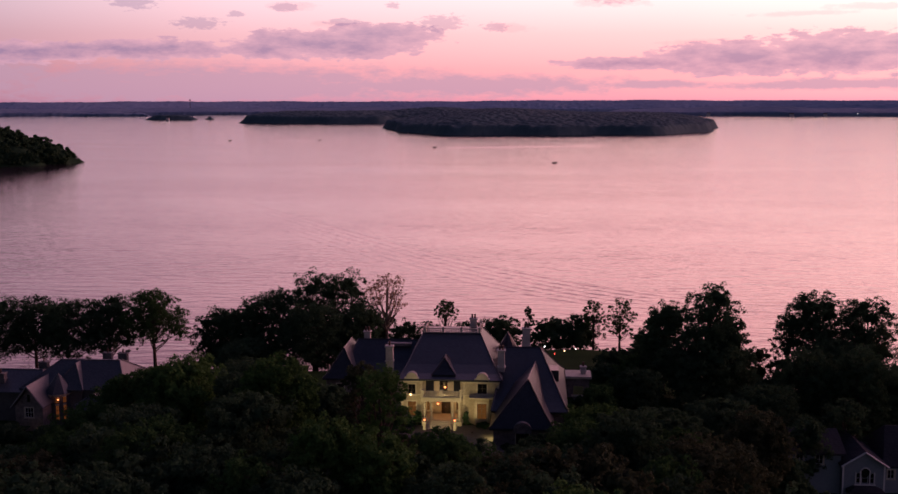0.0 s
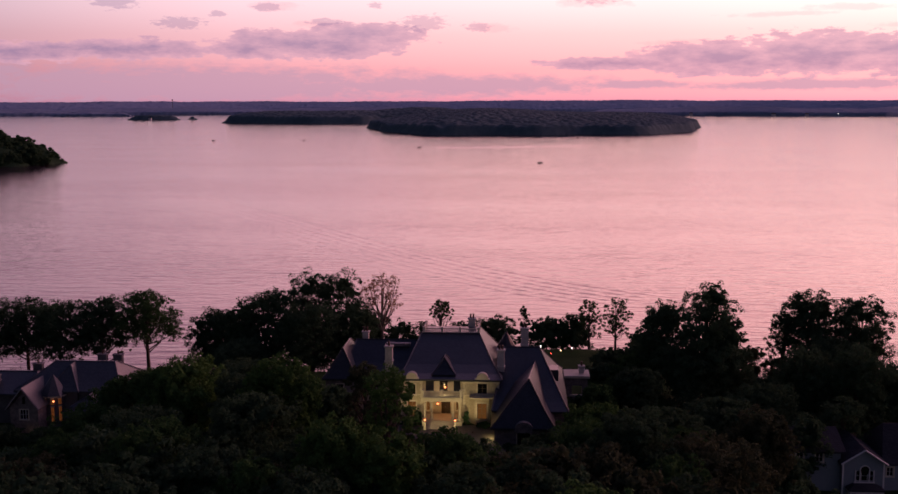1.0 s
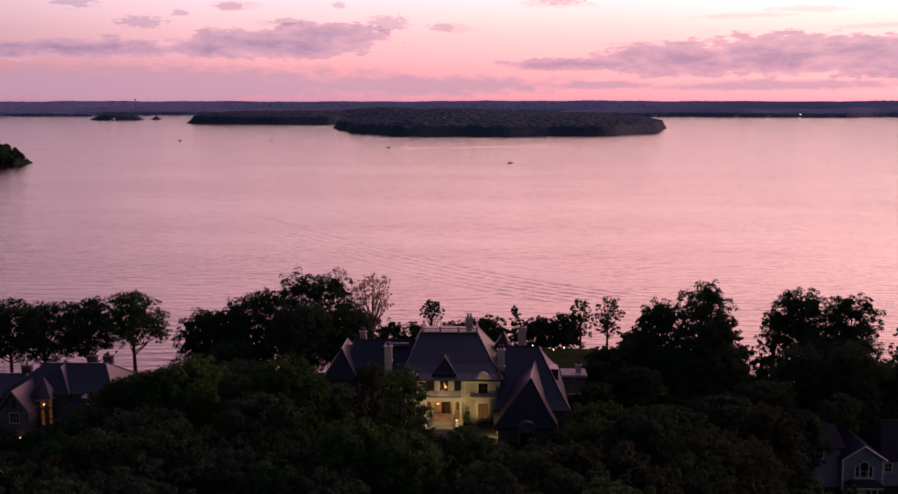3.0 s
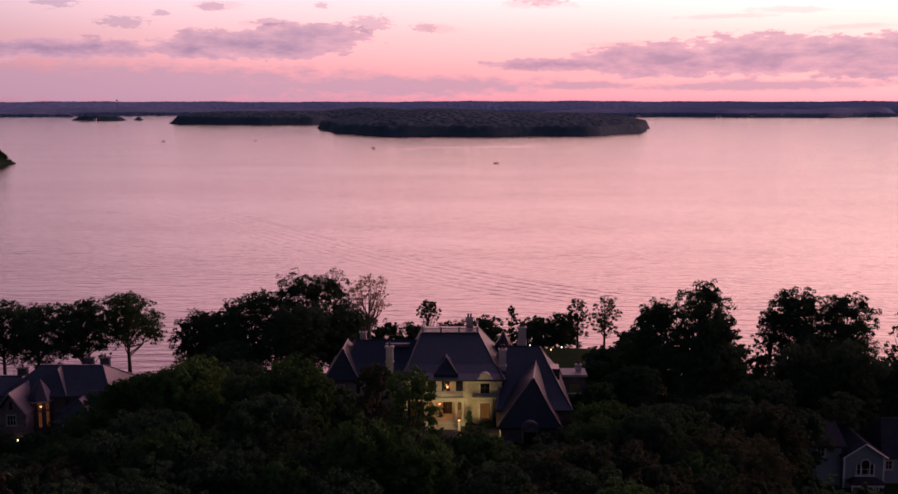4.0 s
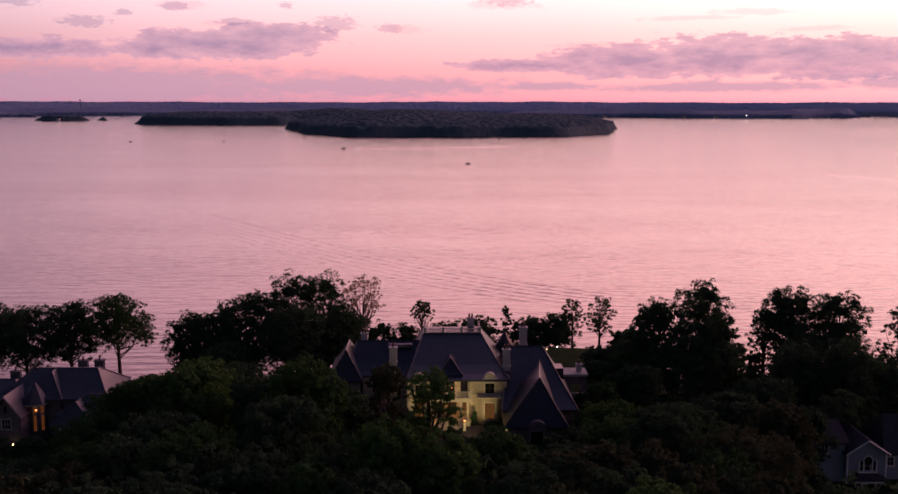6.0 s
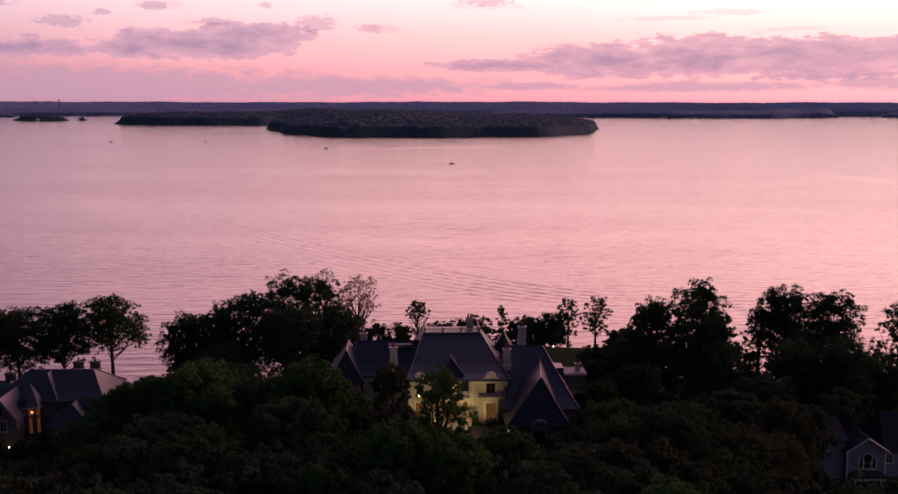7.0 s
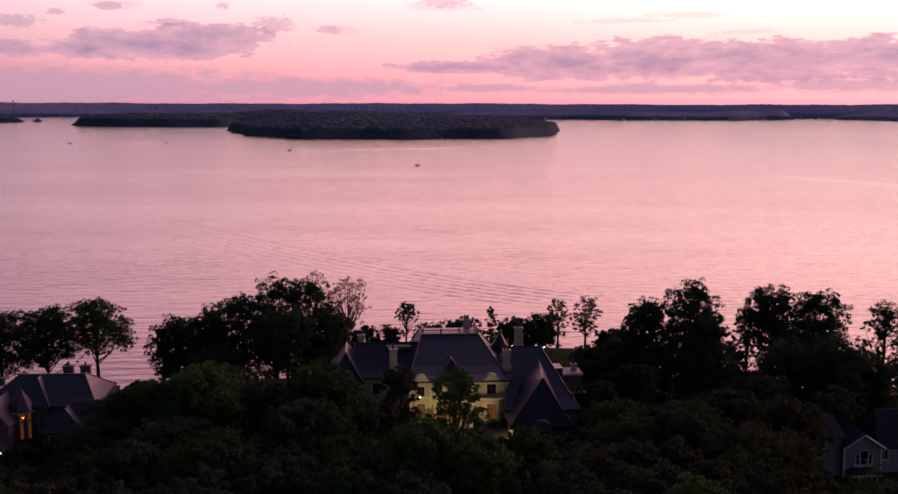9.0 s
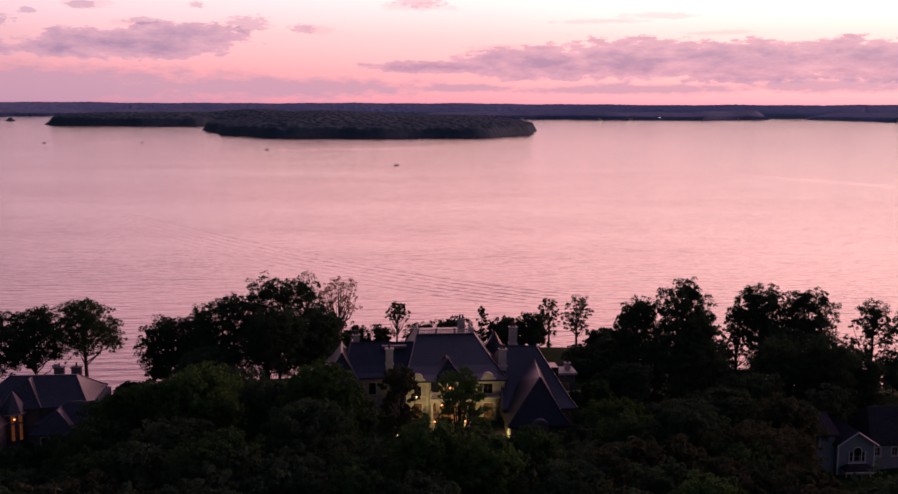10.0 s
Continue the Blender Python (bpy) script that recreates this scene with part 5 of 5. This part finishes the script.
for x, y, z in ((-78.0, 184.0, 1.6), (-73.0, 182.5, 1.6)):
    lantern(x, y, z, "small garden lamp beside the stone house", BULB, 0.12, 0.6)

# ---- blue-grey clapboard house ----
CZ = 3.6
clap = empty("clapboard_house", 66, 156, CZ, "blue-grey clapboard house with white trim", "house")
part("wall", wall_panel(B(), 59.4, 65.6, CZ - 0.4, 10.5, 152, 152.3, [(61.35, 64.05, 7.5, 9.1)]), SIDING, clap, "blue-grey clapboard wall")
bm = B()
g = [bm.verts.new(v) for v in ((59.4, 152, 10.5), (65.6, 152, 10.5), (62.5, 152, 12.25))]
h = [bm.verts.new((v.co.x, 152.3, v.co.z)) for v in g]
bm.faces.new(g), bm.faces.new(h[::-1])
for i in range(3):
    bm.faces.new((g[i], g[(i + 1) % 3], h[(i + 1) % 3], h[i]))
part("gable_wall", bm, SIDING, clap)
for i in range(30):
    part("clapboard", box(B(), 59.4, 65.6, 151.975, 151.997, CZ + i * 0.235, CZ + i * 0.235 + 0.03), SIDING, clap) if i < 18 else None
for x in (59.4, 65.4):
    part("corner_board", box(B(), x - 0.02, x + 0.22, 151.94, 151.97, CZ - 0.4, 10.5), WHITE_PAINT, clap)
part("side_wall", box(B(), 59.4, 59.7, 152.303, 160, CZ - 0.4, 10.5), SIDING, clap)
part("side_wall", box(B(), 65.3, 65.6, 152.303, 160, CZ - 0.4, 10.5), SIDING, clap)
for s in (-1, 1):
    bm = B()
    vs = [(62.5, 151.5, 12.6), (62.5 + s * 3.5, 151.5, 10.35), (62.5 + s * 3.5, 163, 10.35), (62.5, 163, 12.6)]
    q = [bm.verts.new(v) for v in vs]
    p = [bm.verts.new((v[0], v[1], v[2] - 0.22)) for v in vs]
    bm.faces.new(q), bm.faces.new(p[::-1])
    for i in range(4):
        bm.faces.new((q[i], q[(i + 1) % 4], p[(i + 1) % 4], p[i]))
    part("roof", bm, SHINGLE, clap, "dark shingled gable roof")
    part("rake_board", beam(B(), (62.5, 151.45, 12.45), (62.5 + s * 3.45, 151.45, 10.2), 0.14, 4), WHITE_PAINT, clap)
w = window(clap, 61.35, 64.05, 7.5, 9.1, 152, GLASS, 3, 2, WHITE_PAINT, False)
bm = B()
for i in range(10):
    a0, a1 = math.pi * i / 10, math.pi * (i + 1) / 10
    beam(bm, (62.7 + 0.72 * math.cos(a0), 151.95, 9.2 + 0.72 * math.sin(a0)), (62.7 + 0.72 * math.cos(a1), 151.95, 9.2 + 0.72 * math.sin(a1)), 0.09, 5)
part("arched_trim", bm, WHITE_PAINT, w)
bm = cyl(B(), 0, 0, -0.012, 0.012, 0.66, 0.66, 20)
bm.transform(Matrix.Translation((62.7, 151.97, 9.2)) @ Matrix.Rotation(math.pi / 2, 4, "X"))
part("fanlight", bm, GLASS, w)
for x in (61.35, 62.02, 63.38, 64.05):
    part("mullion", box(B(), x - 0.08, x + 0.08, 151.9, 151.995, 7.4, 9.2), WHITE_PAINT, w)
part("sill", box(B(), 61.15, 64.25, 151.85, 151.995, 7.22, 7.397), WHITE_PAINT, w)
# porch
frustum_roof(clap, SHINGLE, 60.0, 65.2, 150.1, 151.96, 6.75, 61.0, 64.2, 151.1, 151.95, 7.2, 0.0, "dark hipped porch roof", False, "porch_roof")
part("porch_fascia", box(B(), 60.1, 65.1, 150.2, 151.97, 6.2, 6.467), WHITE_PAINT, clap)
for x in (60.4, 61.3, 63.5, 64.4):
    part("porch_post", cyl(B(), x, 150.7, CZ, 6.2, 0.12, 0.10, 10), WHITE_PAINT, clap)
part("porch_floor", box(B(), 59.9, 64.9, 150.2, 151.99, CZ - 0.4, CZ, 0.02), WHITE_PAINT, clap)
part("front_door", box(B(), 61.9, 62.9, 151.9, 151.99, CZ + 0.05, CZ + 2.1), WHITE_PAINT, clap)
# side wings
part("wing_wall", wall_panel(B(), 65.6, 78, CZ - 0.4, 9.6, 154, 154.3, [(66.6, 67.6, 7.6, 9.0), (69.6, 70.6, 7.6, 9.0)]), SIDING, clap)
for x in (66.6, 69.6):
    window(clap, x, x + 1.0, 7.6, 9.0, 154, GLASS, 2, 2, WHITE_PAINT)
part("wing_back_wall", box(B(), 65.6, 78, 164.7, 165, CZ - 0.4, 9.6), SIDING, clap)
frustum_roof(clap, SHINGLE, 65.7, 79.6, 153.4, 165.6, 9.75, 67.2, 77, 158.3, 158.5, 14.6, 0.0, "dark shingled main roof", False)
part("wing_wall", wall_panel(B(), 51.6, 59.39, CZ - 0.4, 11.7, 153, 153.3, [(52.8, 53.9, 10.0, 11.4), (55.7, 56.8, 10.0, 11.4)]), SIDING, clap)
for x in (52.8, 55.7):
    window(clap, x, x + 1.1, 10.0, 11.4, 153, GLASS, 2, 2, WHITE_PAINT)
frustum_roof(clap, SHINGLE, 51.0, 60.0, 152.4, 164, 11.85, 52.5, 60.0, 158, 158.2, 14.0, 0.0, "dark shingled wing roof", False)
settle(clap)
clap.location += Vector((2.0, 3.4, -1.15))

# ---- things on the lake and far shore ----


def boat(x, y, turn, s, label):
    e = empty("boat", x, y, 0, label, "boat", "boats on the lake")
    e.rotation_euler = (0, 0, radians(turn))
    bm = B()
    rings = [(-2.6, 0.75, 0.1), (-1.0, 1.0, 0.0), (1.0, 0.9, 0.05), (2.3, 0.45, 0.25), (3.0, 0.03, 0.5)]
    vs = []
    for a, w_, k in rings:
        vs.append([bm.verts.new((a * s, -w_ * s, 0.75 * s + k * 0.3)), bm.verts.new((a * s, -w_ * s * 0.7, -0.1 + k)), bm.verts.new((a * s, w_ * s * 0.7, -0.1 + k)), bm.verts.new((a * s, w_ * s, 0.75 * s + k * 0.3))])
    for p, q in zip(vs, vs[1:]):
        for i in range(4):
            j = (i + 1) % 4
            bm.faces.new((p[i], p[j], q[j], q[i]))
    bm.faces.new(vs[0]), bm.faces.new(vs[-1][::-1])
    part("hull", bm, HULL, e)
    part("canopy", box(B(), -1.6 * s, 0.6 * s, -0.8 * s, 0.8 * s, 1.9 * s, 2.05 * s, 0.05), HULL, e)
    for dx in (-1.5, 0.5):
        for dy in (-0.7, 0.7):
            part("post", cyl(B(), dx * s, dy * s, 0.75 * s, 1.9 * s, 0.05, 0.05, 5), HULL, e)
    part("seat", box(B(), -1.4 * s, -0.9 * s, -0.6 * s, 0.6 * s, 0.75 * s, 1.2 * s, 0.05), WHITE_PAINT, e)
    return e


boat(32.1, 1061, 8, 1.0, "small covered boat drifting on the lake")
boat(-122, 1404, 182, 1.0, "small motor boat trailing a thin wake")
boat(106, 1753, 5, 1.0, "small motor boat far out on the lake")
boat(-470, 1640, 10, 1.0, "small motor boat far out on the lake")
boat(-330, 1660, 5, 0.8, "small motor boat far out on the lake")
boat(-480, 2450, 5, 0.9, "small motor boat off the island")

tower = empty("water_tower", -1556, 4705, 18, "tiny water tower on the horizon", "tower")
part("shaft", cyl(B(), 0, 0, -12, 46, 1.2, 1.0, 8), LEADWORK, tower)
bm = B()
bmesh.ops.create_uvsphere(bm, u_segments=12, v_segments=8, radius=4.2, matrix=Matrix.Translation((0, 0, 47)) @ Matrix.Diagonal((1, 1, 0.7, 1)))
part("tank", bm, LEADWORK, tower)


def far_house(x, y, z, w, label):
    e = empty("far_house", x, y, z, label, "house", "houses on the far shore")
    part("wall", box(B(), -w / 2, w / 2, -4, 4, -3, 5.0), WHITE_PAINT, e)
    bm = B()
    a = [bm.verts.new(v) for v in ((-w / 2 - 0.5, -4.6, 5.003), (w / 2 + 0.5, -4.6, 5.003), (w / 2 + 0.5, 4.6, 5.003), (-w / 2 - 0.5, 4.6, 5.003), (-w / 2, 0, 8.4), (w / 2, 0, 8.4))]
    for f in ((0, 1, 5, 4), (2, 3, 4, 5), (0, 4, 3), (1, 2, 5), (0, 3, 2, 1)):
        bm.faces.new([a[i] for i in f])
    part("roof", bm, SHINGLE, e)
    return e


for x, y, z, w in ((-1650, 4290, 3, 12), (-1345, 4615, 4, 13), (-1180, 3352, 3, 9), (-2150, 4625, 4, 14), (-1030, 4610, 4, 12), (640, 3985, 4, 12), (905, 3835, 4, 14), (1010, 3795, 4, 12), (1120, 3820, 4, 10), (1290, 3870, 4, 14),
                   (1460, 3920, 3, 11), (1890, 3535, 4, 15), (2020, 3520, 4, 12)):
    far_house(x, y, z, w, "tiny white house on the far shore")
for x, y in ((-1332, 4600), (-1316, 4600), (-1646, 4280), (1120, 3800)):
    e = empty("shore_light", x, y, 6, "bright light on the far shore", "lamp", "lights on the far shore")
    part("globe", cyl(B(), 0, 0, 3.0, 4.6, 0.8, 0.6, 8), BULB_WHITE, e)
    part("pole", cyl(B(), 0, 0, -8, 3.0, 0.2, 0.2, 6), LEADWORK, e)

bridge = empty("bridge", 1668, 4000, 0, "low flat bridge across a far cove", "bridge")
part("deck", box(B(), -84, 84, -3, 3, 4.2, 5.6), LEADWORK, bridge)
for i in range(7):
    part("pier", box(B(), -75 + i * 25 - 1, -75 + i * 25 + 1, -2.5, 2.5, -1, 4.197), LEADWORK, bridge)


def wake(name, path, crests, amp, gap, width, label, steps=220):
    """Low water ridges that follow a path s -> (x, y), swelling towards its end."""
    s = np.linspace(0, 1, steps)
    p = np.stack(path(s), 1)
    t = np.gradient(p, axis=0)
    t /= np.linalg.norm(t, axis=1, keepdims=True)
    nrm = np.stack([-t[:, 1], t[:, 0]], 1)
    span = crests * gap
    u = np.arange(-width * 2, span + width * 2, width * 0.3)
    a = amp * (0.5 + 0.5 * s) * smooth(s / 0.15) * smooth((1 - s) / 0.12)
    ridge = sum(np.exp(-((u - k * gap) / width) ** 2) * (1 - 0.09 * k) for k in range(crests))
    z = a[:, None] * ridge[None] - 0.012
    z[:, 0] = z[:, -1] = -0.05
    z[0] = z[-1] = -0.05
    P = p[:, None, :] - nrm[:, None, :] * u[None, :, None]
    v = np.concatenate([P, z[..., None]], 2).reshape(-1, 3)
    m = len(u)
    i = (np.arange(steps - 1)[:, None] * m + np.arange(m - 1)[None, :]).ravel()
    f = np.stack([i, i + 1, i + m + 1, i + m], 1)
    return tagged(array_mesh(name, v, f, WATER, None, "", True), label, "wake", kind="structure")


wake("wake", lambda s: (-258 + 330 * s, 732 - 400 * (0.6 * smooth(s) + 0.4 * s)), 6, 0.17, 5.5, 1.3, "long curved wake of ripples on the lake")
wake("wake", lambda s: (330 + 110 * s, 925 - 220 * s), 3, 0.12, 6.0, 1.6, "faint straight wake on the lake", 80)
wake("wake", lambda s: (130 - 245 * s, 1445 - 40 * s + 25 * (1 - s) ** 2), 2, 0.35, 5.0, 1.4, "thin wake trailing behind a motor boat", 80)
wake("wake", lambda s: (-420 + 82 * s, 1655 + 5 * s), 1, 0.30, 5.0, 1.6, "thin wake trailing behind a motor boat", 60)
